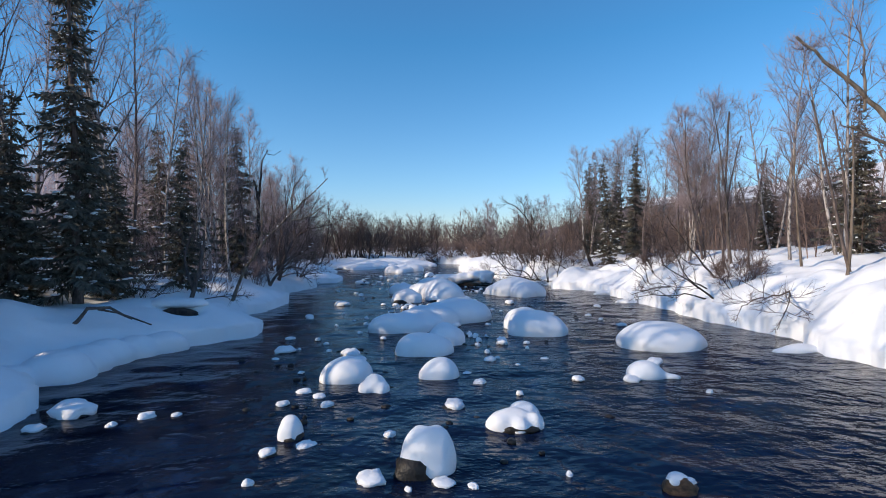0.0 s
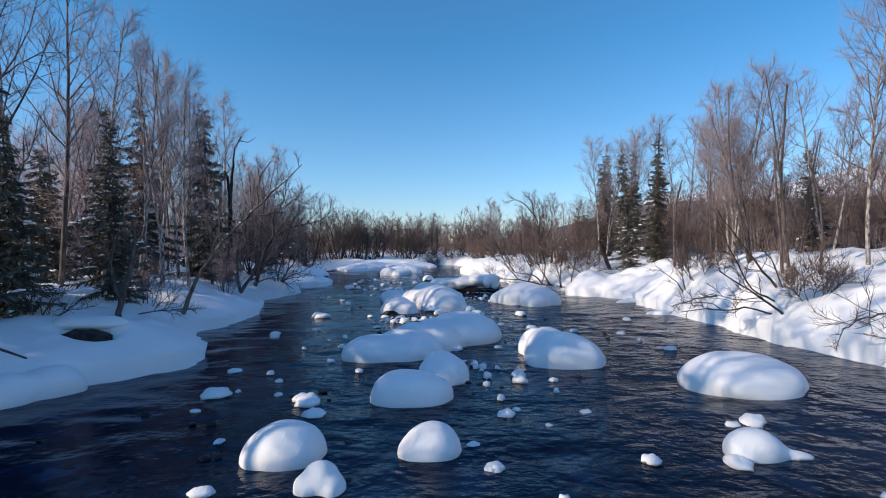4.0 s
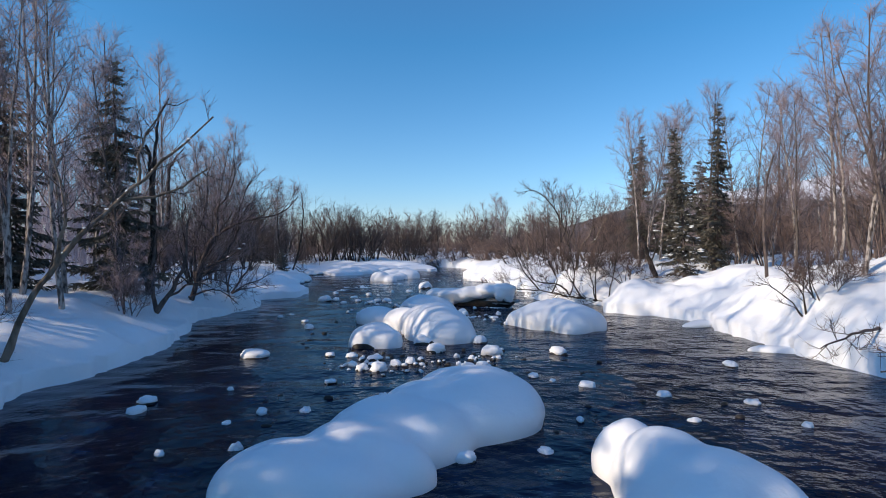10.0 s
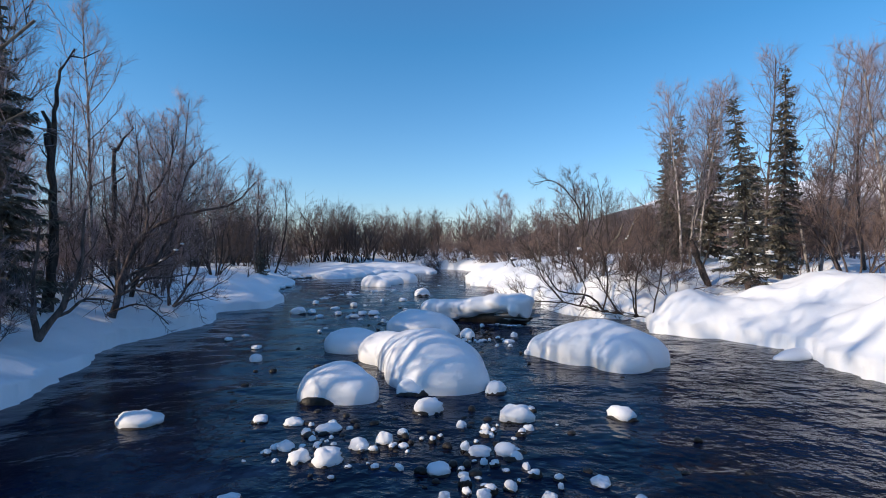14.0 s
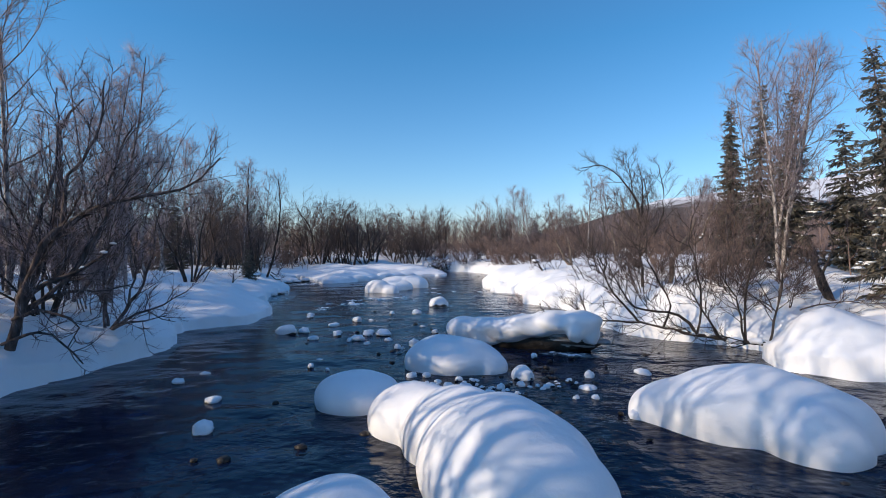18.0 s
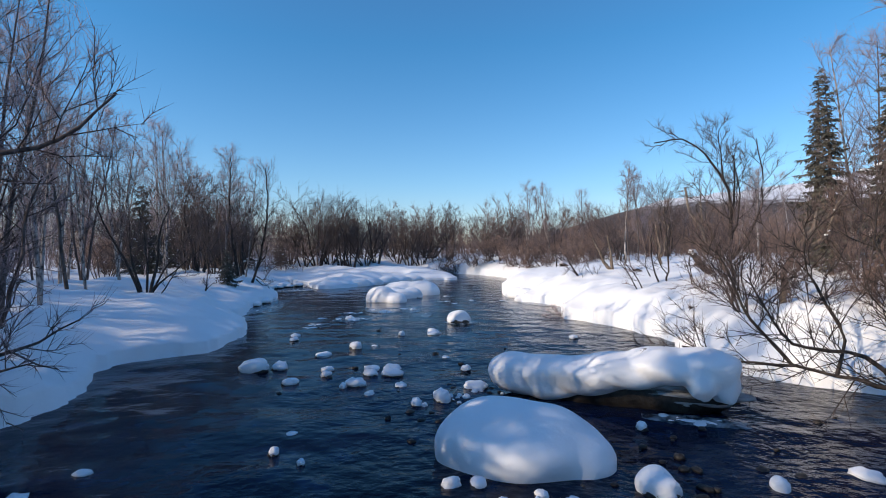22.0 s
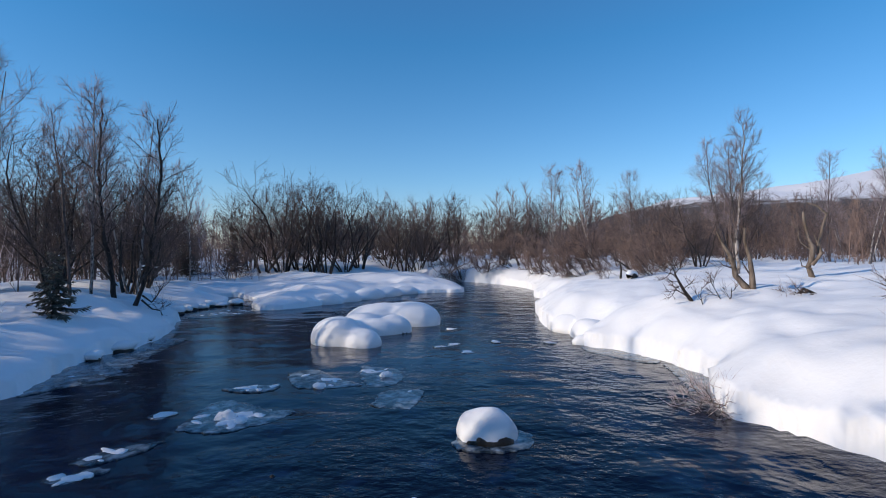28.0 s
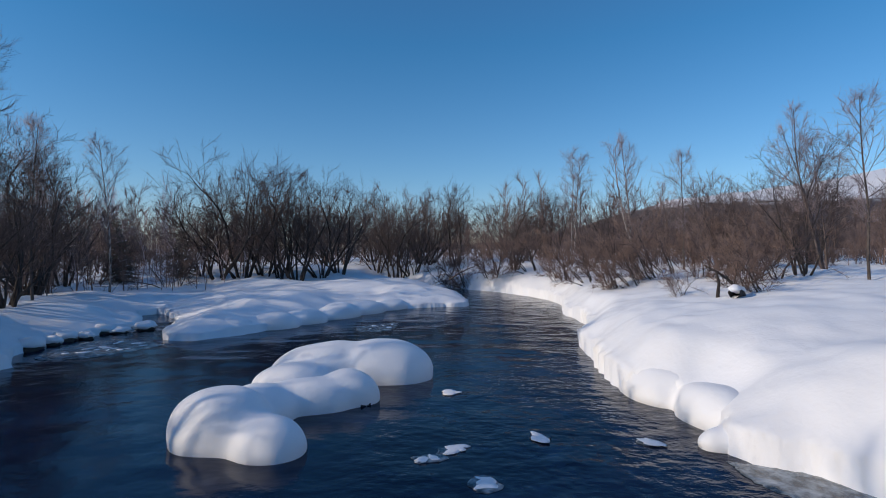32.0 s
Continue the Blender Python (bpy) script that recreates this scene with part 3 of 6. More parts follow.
def along(line, u):
    pts, rad = line
    f = u * (len(pts) - 1)
    i = min(int(f), len(pts) - 2)
    w = f - i
    return pts[i] * (1 - w) + pts[i + 1] * w, pts[i + 1] - pts[i], rad[i] * (1 - w) + rad[i + 1] * w


def side_way(rng, axis, angle, turn=None):
    """A direction that leaves the axis at an angle."""
    axis = axis / (np.linalg.norm(axis) + 1e-9)
    t = rng.uniform(0, 2 * np.pi) if turn is None else turn
    a = np.cross(axis, [0.2, 0.9, 0.3])
    a /= np.linalg.norm(a) + 1e-9
    b = np.cross(axis, a)
    return axis * math.cos(angle) + (a * math.cos(t) + b * math.sin(t)) * math.sin(angle)


def crown(rng, stem, count, reach, lo, angle, up, twig=1.0, sec=6, ter=5, wander=0.12, thick=0.4, droop=0.0, twig_r=0.005, egg=False):
    """Branches, side branches and twigs on a stem. Returns limbs, and twigs as start, end and radius."""
    limbs, twigs = [], []

    def spray(line, n, lo_u, spread, size):
        for t in range(n):
            q, e, _ = along(line, lo_u + (1 - lo_u) * (t + rng.uniform()) / n)
            w = side_way(rng, e, radians(rng.uniform(*spread))) + np.array([0, 0, 0.14])
            twigs.append((q, q + w * size * rng.uniform(0.2, 0.55), twig_r * rng.uniform(0.75, 1.3)))

    for k in range(count):
        u = lo + (0.985 - lo) * (k + rng.uniform(0, 1)) / count
        p, d, r = along(stem, u)
        v = (u - lo) / (1 - lo)
        shape = 0.50 + 1.35 * v - 1.70 * v * v if egg else 0.80 + 0.9 * v - 1.2 * v * v
        length = reach * shape * rng.uniform(0.65, 1.2) + 0.14
        main = limb(rng, p, side_way(rng, d, radians(angle) * rng.uniform(0.7, 1.25), k * 2.4 + rng.uniform(-0.5, 0.5)), length,
                    max(0.010, min(r * thick, 0.05)), 4, up, wander, 0.25)
        limbs.append(main)
        for s in range(sec):
            w = 0.15 + 0.83 * (s + rng.uniform()) / sec
            q, e, rr = along(main, w)
            ln = length * (0.62 - 0.32 * w) * rng.uniform(0.6, 1.15)
            side = limb(rng, q, side_way(rng, e, radians(rng.uniform(25, 60))), ln, max(0.007, rr * 0.55), 3 if egg else 2, up * 0.5 - droop, wander, 0.4)
            limbs.append(side)
            spray(side, ter, 0.1, (20, 60), twig)
        spray(main, 5, 0.5, (10, 40), twig)
    return limbs, twigs


def cones(rows):
    """Thin pointed twigs, three-sided, from start, end and radius."""
    p, q = np.array([r[0] for r in rows]), np.array([r[1] for r in rows])
    rad = np.array([r[2] for r in rows])[:, None]
    d = q - p
    d /= np.linalg.norm(d, axis=1)[:, None] + 1e-9
    a = np.cross(d, [0.31, 0.90, 0.28])
    a /= np.linalg.norm(a, axis=1)[:, None] + 1e-9
    b = np.cross(d, a)
    ring = [p + (a * math.cos(t) + b * math.sin(t)) * rad for t in (0, 2.0944, 4.1888)]
    v = np.stack([*ring, q], 1).reshape(-1, 3)
    o = np.arange(len(p))[:, None] * 4
    return v, np.vstack([o + np.array(t) for t in ((0, 1, 3), (1, 2, 3), (2, 0, 3))])


def triangles(quads):
    return np.vstack([quads[:, [0, 1, 2]], quads[:, [0, 2, 3]]])


def crown_part(base, limbs, twigs, twig_mat, bark, label=""):
    """Limbs and twigs, too many to count, in one part."""
    v1, f1 = tubes(limbs, 3)
    f1 = triangles(f1)
    v2, f2 = cones(twigs)
    idx = np.concatenate([np.zeros(len(f1), int), np.ones(len(f2), int)])
    ob = part("crown", mesh_from("crown", np.vstack([v1, v2]), np.vstack([f1, f2 + len(v1)]), [bark, twig_mat], True, idx), base, label)
    return tagged(ob, kind="stuff")


def birch(seed, height, stems=1, lean=0.05, full=1.0, bark=None, label="bare birch with a pale trunk and fine dark twigs", reach=0.25, lo=0.30, name="birch"):
    rng = np.random.default_rng(seed)
    base = new(name)
    tagged(base, label, "tree", "bare birches on the banks")
    limbs, twigs = [], []
    for k in range(stems):
        a = rng.uniform(0, 2 * np.pi)
        tilt = lean + (0.10 if stems > 1 else 0)
        h = height * (1 if k == 0 else rng.uniform(0.75, 0.98))
        st = limb(rng, (0.09 * math.cos(a) * (stems > 1), 0.09 * math.sin(a) * (stems > 1), -0.35), (math.cos(a) * tilt, math.sin(a) * tilt, 1), h + 0.35,
                  0.0070 * h + 0.010, 13, 0.12, 0.035, 0.20)
        v, f = tubes([st], 7)
        part("trunk", mesh_from("trunk", v, f, bark or BIRCH), base)
        b, t = crown(rng, st, int(24 * full / (1 + 0.35 * (stems - 1))), h * reach * 1.15, lo, 46, 0.50, 1.0, 7, 9, wander=0.15, thick=0.56, twig_r=0.0037, egg=True)
        limbs += b
        twigs += t
    crown_part(base, limbs, twigs, TWIG, BIRCH_LIMB)
    return base


def willow(seed, height, stems=9, spread=0.6, label="leafless willow bush with many crooked stems", lean=(0, 0), full=1.0, mat=None, name="willow_bush", cat="bush", thick=1.0, twig_mat=None):
    rng = np.random.default_rng(seed)
    base = new(name)
    tagged(base, label, cat, "bare willows on the banks")
    limbs, twigs = [], []
    for k in range(stems):
        a = k * 2.4 + rng.uniform(-0.4, 0.4)
        h = height * rng.uniform(0.42, 1.0)
        tilt = spread * rng.uniform(0.35, 1.1)
        st = limb(rng, (0.15 * math.cos(a), 0.15 * math.sin(a), -0.25), (math.cos(a) * tilt + lean[0], math.sin(a) * tilt + lean[1], 1), h, (0.007 * h + 0.008) * thick, 10, 0.30, 0.13, 0.08)
        v, f = tubes([st], 5)
        part("stem", mesh_from("stem", v, f, mat or LIMB_BARK), base)
        b, t = crown(rng, st, int(10 * full), h * 0.34, 0.3, 46, 0.35, 0.8, 4, 6, 0.19, twig_r=0.0046)
        limbs += b
        twigs += t
    crown_part(base, limbs, twigs, twig_mat or WILLOW_TWIG, LIMB_BARK)
    return base


def shaped_tree(name, label, category, paths, seed, twigging=(), mat=None, twig_mat=None, snow=()):
    """A tree of a shape of its own. paths: world points x, y, z and the radii at both ends; twigging: per path, count and reach of side branches;
    snow: path, stretch along it and width of the snow that lies on it."""
    rng = np.random.default_rng(seed)
    o = np.array(paths[0][0][0], float)
    base = new(name)
    base.location = o
    tagged(base, label, category)
    limbs, twigs = [], []
    for i, (pts, r0, r1) in enumerate(paths):
        p = smooth_line(pts, 0.22) - o
        p[1:] += rng.normal(0, 0.018, p[1:].shape)
        line = (p, np.linspace(r0, r1, len(p)) * rng.uniform(0.86, 1.14, len(p)))
        v, f = tubes([line], 7)
        stem = part("trunk" if i == 0 else "branch", mesh_from("trunk", v, f, mat or DARK_BARK), base)
        for j, u0, u1, wide in snow:
            if i == j:
                lumps = []
                for k in range(max(3, int((u1 - u0) * len(p)))):
                    q, d, r = along(line, min(1, rng.uniform(u0, u1)))
                    w = wide * rng.uniform(0.5, 1.1)
                    lumps.append(ball(q[0], q[1], q[2] + r * 0.8, w * 1.6, w, w * 0.7, math.atan2(d[1], d[0]), 7, 12, 2.1, 0.3, k, 1.6))
                v, f = merged(lumps)
                tagged(part("snow", mesh_from("snow", v, f, SNOW), stem, "snow lying along the wood"), kind="stuff")
        if i < len(twigging) and twigging[i]:
            n, reach, ter = twigging[i]
            b, t = crown(rng, line, n, reach, 0.2, 48, 0.5, 0.62, 4, ter, 0.2, twig_r=0.004)
            limbs += b
            twigs += t
    if limbs:
        crown_part(base, limbs, twigs, twig_mat or WILLOW_TWIG, WET_BARK if mat is WET_BARK else LIMB_BARK)
    return base


def spruce(seed, height, radius, snowy=0.25, label="dark green spruce with snow on its boughs", bare=0.05, low_snow=0.0):
    """A narrow northern spruce: trunk, needled boughs and pads of snow."""
    rng = np.random.default_rng(seed)
    base = new("spruce")
    tagged(base, label, "tree", "spruces on the banks")
    st = limb(rng, (0, 0, -0.3), (0.01, 0.01, 1), height + 0.3, 0.010 * height + 0.03, 12, 0, 0.012, 0.08)
    v, f = tubes([st], 7)
    part("trunk", mesh_from("trunk", v, f, DARK_BARK), base)
    boughs, quads, pads = [], [], []
    z = bare * height
    while z < height * 0.985:
        fr = z / height
        rad = radius * (1 - fr) ** 0.85 * (0.7 + 0.3 * min(1, fr * 6)) + 0.09
        n = 6 if fr < 0.8 else 5
        off = rng.uniform(0, 6.28)
        tier = rng.uniform(0.60, 1.18)
        for k in range(n):
            if rng.uniform() < 0.22:
                continue
            a = off + k * 2 * np.pi / n + rng.uniform(-0.4, 0.4)
            ln = rad * tier * rng.uniform(0.45, 1.25)
            p0, _, _ = along(st, min(1, (z + 0.3 + rng.uniform(-0.05, 0.05)) / (height + 0.3)))
            up = 0.35 if fr > 0.86 else -0.42
            br = limb(rng, p0, (math.cos(a), math.sin(a), up - 0.1), ln, 0.011, 5, 0.42 if fr < 0.8 else 0.1, 0.07, 0.3)
            boughs.append(br)
            m = max(3, int(ln / 0.044))
            for i in range(m):
                u = 0.10 + 0.90 * i / (m - 1)
                p, d, _ = along(br, u)
                d = d / np.linalg.norm(d)
                sd = np.cross(d, [0, 0, 1])
                sd /= np.linalg.norm(sd) + 1e-9
                for sgn in (-1, 1, rng.choice((-1, 1))):
                    L = (0.09 + 0.19 * (1 - abs(u - 0.45))) * rng.uniform(0.55, 1.35) * (0.55 + 0.45 * min(1, ln))
                    w = d * rng.uniform(0.4, 0.9) + sd * sgn * rng.uniform(0.3, 1.0) + np.array([0, 0, rng.uniform(-0.95, 0.12)])
                    w /= np.linalg.norm(w)
                    wd = np.cross(w, rng.normal(0, 1, 3))
                    wd /= np.linalg.norm(wd) + 1e-9
                    wd *= 0.021 * rng.uniform(0.7, 1.4)
                    quads.append([p - wd * 0.5, p + w * L * 0.5 - wd, p + w * L, p + w * L * 0.45 + wd])
            for i in range(2):
                if rng.uniform() < (snowy + (low_snow if fr < 0.38 else 0)):
                    p, d, _ = along(br, rng.uniform(0.35, 0.95))
                    heavy = 0.035 if fr < 0.38 and low_snow else 0.0
                    for c in range(2):
                        pads.append((p + rng.normal(0, 0.05 + heavy, 3) * (1, 1, 0.35) + np.array([0, 0, 0.01]), d / np.linalg.norm(d), ln * (0.02 + 0.10 * rng.uniform() ** 2) + heavy * rng.uniform(0.5, 1.6)))
        z += rng.uniform(0.08, 0.17) * (0.75 + height / 24)
    v, f = tubes(boughs, 3)
    q = np.array(quads).reshape(-1, 3)
    g = np.arange(len(q)).reshape(-1, 4)
    ob = part("crown", mesh_from("crown", np.vstack([v, q]), np.vstack([f, g + len(v)]), [DARK_BARK, NEEDLE], False,
                                 np.concatenate([np.zeros(len(f), int), np.ones(len(g), int)])), base)
    tagged(ob, kind="stuff")
    if pads:
        lumps = []
        for i, (p, d, r) in enumerate(pads):
            lumps.append(ball(p[0], p[1], p[2] + 0.02, r * rng.uniform(0.7, 1.7), r * rng.uniform(0.3, 0.6) + 0.005, r * 0.24 + 0.005, math.atan2(d[1], d[0]), 3, 6, 2.0, 0.6, i, 2))
        v, f = merged(lumps)
        tagged(part("snow", mesh_from("snow", v, f, SNOW), base, "pads of snow on the boughs"), kind="stuff")
    return base


def snag(seed, height, lean=(0, 0), radius=0.075, stubs=7, label="dead broken trunk with a few bare stubs", mat=None):
    rng = np.random.default_rng(seed)
    st = limb(rng, (0, 0, -0.3), (lean[0], lean[1], 1), height + 0.3, radius * 0.75, 11, 0.0, 0.04, 0.45)
    base = new("dead_tree")
    tagged(base, label, "dead tree", "dead trees on the banks")
    v, f = tubes([st], 8)
    part("trunk", mesh_from("trunk", v, f, mat or DARK_BARK), base)
    for k in range(stubs):
        p, d, r = along(st, rng.uniform(0.35, 0.98))
        bits = [limb(rng, p, side_way(rng, d, radians(rng.uniform(25, 60))), rng.uniform(0.2, 1.0), r * 0.45, 5, 0.4, 0.15, 0.3)]
        for s in range(3):
            q, e, rr = along(bits[0], rng.uniform(0.4, 1))
            bits.append(limb(rng, q, side_way(rng, e, 0.6), rng.uniform(0.15, 0.4), rr * 0.6, 4, 0.3, 0.15, 0.3))
        v, f = tubes(bits, 4)
        part("branch", mesh_from("branch", v, f, mat or DARK_BARK), base)
    return base


def place(ob, x, y, turn=0.0, size=1.0, sink=0.05, tilt=(0, 0)):
    m = pose(x, y, ground_z(x, y) - sink, tilt[0], tilt[1], turn)
    ob.matrix_basis = m @ Matrix.Scale(size, 4)
    return ob


def stand(ob, x, y, turn=0.0, size=1.0, sink=0.05, tilt=(0, 0)):
    """Another tree of the same growth."""
    c = copy_thing(ob, Matrix())
    return place(c, x, y, turn, size, sink, tilt)


BIRCHES = [birch(101, 8.0), birch(102, 7.6, 2), birch(103, 8.0, 1, 0.09, 1.0, DARK_BARK, "bare dark-barked tree with a spreading crown"), birch(104, 7.2, 3, 0.05, 1.0, DARK_BARK, "bare dark-barked birch with several stems"), birch(105, 6.6, 1, 0.12, 0.8, GREY_BARK, "leaning grey-barked birch with fine twigs"), birch(106, 7.8, 2, 0.03),
           birch(107, 7.0, 1, 0.06, 0.9, GREY_BARK, "bare grey-barked birch with fine twigs"),
           birch(108, 7.4, 2, 0.05, 0.55, label="slender pale birch with an open crown")]
BIRCH_H = (8.0, 7.6, 8.0, 7.2, 6.6, 7.8, 7.0, 7.4)
WILLOWS = [willow(201, 3.4), willow(202, 2.7, 8, 0.8), willow(203, 4.2, 10, 0.5), willow(204, 2.0, 7, 0.9)]
WILLOW_H = (3.4, 2.7, 4.2, 2.0)
# willows with a lighter twig colour, to brighten the shaded bank
GREY_WILLOWS = [willow(231, 3.2, label="leafless willow bush with grey twigs in the shade", twig_mat=TWIG), willow(232, 2.6, 8, 0.8, "low leafless willow with grey twigs in the shade", twig_mat=TWIG)]
TALL_WILLOWS = [willow(211, 6.2, 7, 0.5, "tall leafless willow with a sheaf of dark stems", full=1.3, mat=WET_BARK, name="willow_tree", cat="tree", thick=1.55, twig_mat=LIMB_BARK),
                willow(212, 5.6, 8, 0.6, "tall leafless willow with crooked dark stems", full=1.3, mat=WET_BARK, name="willow_tree", cat="tree", thick=1.55, twig_mat=LIMB_BARK)]
LEANING_WILLOWS = [willow(221, 2.6, 6, 0.5, "low willow with dark stems leaning over the snow", lean=(-0.9, -0.5), full=0.6, mat=WET_BARK, thick=1.3),
                   willow(222, 2.2, 7, 0.7, "low willow with dark stems leaning over the snow", lean=(-0.6, -0.9), full=0.6, mat=WET_BARK, thick=1.3)]
SPRUCES = [spruce(301, 7.5, 0.95, 0.42), spruce(302, 6.0, 1.15, 0.42), spruce(303, 4.2, 1.2, 0.34), spruce(304, 2.0, 0.75, 0.1), spruce(305, 7.2, 0.80, 0.05, "slim dark spruce standing among birches"),
           spruce(306, 5.9, 0.86, 0.05, "spruce with thick pads of snow on its lower boughs", low_snow=0.4),
           spruce(307, 7.0, 1.4, 0.12, "broad grey-green spruce standing among birches")]
SPRUCE_H = (7.5, 6.0, 4.2, 2.0, 7.2, 5.9, 7.0)
SNAGS = [snag(401, 4.5), snag(402, 5.5, (0.12, 0.05)), snag(403, 3.6, (-0.1, 0.1), 0.065), snag(404, 4.8, (-0.16, 0.02), 0.075, 8, "leaning grey dead trunk with stubs", DEAD_WOOD)]
SNAG_H = (4.5, 5.5, 3.6, 4.8)
GROWN = {id(o): o for o in BIRCHES + WILLOWS + GREY_WILLOWS + TALL_WILLOWS + LEANING_WILLOWS + SPRUCES + SNAGS}


def put(ob, *args, **kw):
    """The first call places the grown tree itself, later calls place copies."""
    if GROWN.pop(id(ob), None):
        return place(ob, *args, **kw)
    return stand(ob, *args, **kw)


rng = random.Random(7)
SPOTS = []


def near_any(x, y, spots, gap):
    return any((x - a) ** 2 + (y - b) ** 2 < gap * gap for a, b in spots)


def plant(kinds, heights, rows):
    """Trees set one by one: kind, x, y, height."""
    for k, x, y, h in rows:
        put(kinds[k], x, y, rng.uniform(0, 360), h / heights[k], tilt=(rng.uniform(-2, 2), rng.uniform(-2, 2)))
        SPOTS.append((x, y))


# spruces with y up to 10 are unseen, added to shade boulders
plant(SPRUCES, SPRUCE_H, [
    # the spruce at -10.6, 21.9 is added to shade the pillow cluster
    (0, -8.45, 12.2, 9.0), (1, -10.4, 11.0, 5.5), (1, -7.75, 15.6, 4.4), (1, -8.2, 13.4, 4.0), (6, -9.4, 24.3, 7.0), (1, -9.5, 13.9, 5.4), (6, -11.6, 8.7, 7.8), (6, -11.2, 10.0, 7.4), (1, -9.5, 11.6, 5.0), (1, -11.5, 13.2, 6.0), (6, -10.8, 7.0, 7.2), (6, -10.3, 8.2, 6.8), (6, -10.6, 21.9, 6.4), (1, -11.4, 21.4, 6.0), (1, -11.2, 6.0, 6.6), (2, -12.5, 15.0, 5.0),
    (4, 10.9, 30.2, 6.8), (5, 9.0, 28.6, 5.7), (4, 9.6, 34.5, 6.2), (4, 10.6, 38.0, 6.3), (1, 11.9, 37.0, 6.6), (2, 12.9, 35.0, 5.0), (1, 12.9, 16.5, 5.2),
    (2, -15.3, 65.0, 3.0), (2, -17.9, 64.0, 3.2), (1, -19.6, 55.5, 5.2), (2, -15.5, 46.0, 4.2), (3, -10.6, 43.5, 1.55), (1, 16.0, 26.0, 5.0), (4, 11.3, 39.8, 7.0)])
# birches with y below 10: added to shade the boulders, trunks out of view
plant(BIRCHES, BIRCH_H, [
    (0, -9.5, 9.5, 9.6), (5, -8.8, 7.4, 8.6), (3, -9.6, 5.4, 9.0), (5, -8.8, 3.0, 9.0), (2, -9.6, 1.0, 9.4),
    (1, -8.6, -0.6, 9.0), (0, -10.2, 12.6, 9.4), (1, -9.6, 15.6, 9.6), (2, -10.6, 17.8, 9.2), (0, -9.4, 17.9, 7.6), (7, -8.6, 19.4, 7.0), (7, -8.2, 20.6, 6.8), (7, -9.6, 20.9, 8.0),
    (7, -8.9, 18.6, 7.2), (0, -9.6, 22.5, 8.0), (4, -8.6, 23.0, 6.2), (1, -10.4, 25.2, 7.4), (2, -11.2, 27.0, 8.0), (0, -10.8, 29.3, 8.2), (3, -9.6, 31.0, 6.6),
    (5, -10.3, 33.0, 6.0), (6, -11.5, 35.5, 6.4), (7, -12.6, 39.5, 5.6), (7, -13.8, 41.2, 6.0), (7, -14.9, 38.6, 6.6), (7, -11.9, 36.9, 5.4), (7, -13.2, 43.4, 5.4), (7, -14.6, 45.8, 6.4), (1, -16.0, 47.8, 7.4), (0, -12.3, 47.2, 6.2), (5, -12.0, 48.8, 6.0),
    (3, -15.2, 51.5, 6.8), (6, -17.8, 44.0, 8.0), (0, -17.6, 56.0, 7.4), (4, -14.6, 54.5, 5.6),
    (1, 9.9, 21.5, 6.6), (3, 10.4, 20.9, 5.8), (0, 11.3, 17.2, 7.2), (5, 11.9, 15.8, 7.6), (6, 10.4, 19.0, 6.0), (0, 8.5, 31.8, 6.8), (1, 9.0, 32.6, 6.4),
    (2, 11.8, 32.1, 7.6), (5, 12.6, 31.0, 7.4), (0, 13.4, 29.0, 7.2), (0, 11.2, 36.3, 7.8), (5, 12.2, 38.5, 7.8), (2, 13.6, 39.5, 7.6), 
    (4, 9.8, 52.5, 5.0), (0, 6.0, 60.0, 5.6), (5, 5.8, 70.0, 6.8), (4, 9.0, 62.0, 5.2), (3, 12.5, 58.0, 6.2)])
plant(TALL_WILLOWS, (6.2, 5.6), [
    (0, -13.2, 64.7, 7.2), (1, -12.2, 65.2, 7.4), (0, -11.5, 66.4, 7.2), (1, -10.4, 66.0, 6.8), (1, -9.4, 65.4, 6.6), (0, -8.4, 66.2, 6.4), (1, -7.6, 67.2, 6.2), (0, -14.6, 66.0, 6.6), (1, -4.9, 71.7, 6.8), (0, -4.0, 72.4, 6.0), (1, -16.6, 56.8, 6.8), (0, -15.6, 55.6, 6.0), (0, -17.6, 58.6, 6.6),
    (1, -17.8, 60.1, 4.6), (0, 9.5, 54.8, 4.4), (1, 16.4, 64.8, 7.4), (0, 10.1, 61.2, 4.8), (1, 2.3, 69.4, 4.8), (0, 5.8, 66.0, 4.2), (1, -14.0, 52.8, 5.2), (0, -12.8, 49.8, 5.4), (1, -13.6, 47.4, 5.6), (0, -12.2, 45.6, 4.2), (1, -15.5, 50.0, 5.8), (0, 2.8, 72.0, 5.6),
    (1, -8.9, 28.0, 3.9), (0, -9.8, 29.8, 4.4), (1, -10.6, 37.5, 4.4)])
plant(GREY_WILLOWS, (3.2, 2.6), [(1, -7.8, 17.2, 1.7), (0, -7.7, 22.0, 2.2), (1, -9.4, 26.6, 2.4), (1, -8.6, 29.0, 2.2)])
plant(WILLOWS, WILLOW_H, [
    (3, 8.3, 20.4, 1.5), (3, 8.6, 15.4, 1.6), (1, 7.2, 29.6, 2.2), (3, 6.7, 30.8, 1.6), (1, 5.6, 31.8, 2.0), (0, 5.4, 33.4, 2.6), (2, 8.0, 33.4, 3.4),
    (1, -1.2, 69.0, 2.0)])
LEAN_H = (2.0, 1.7)
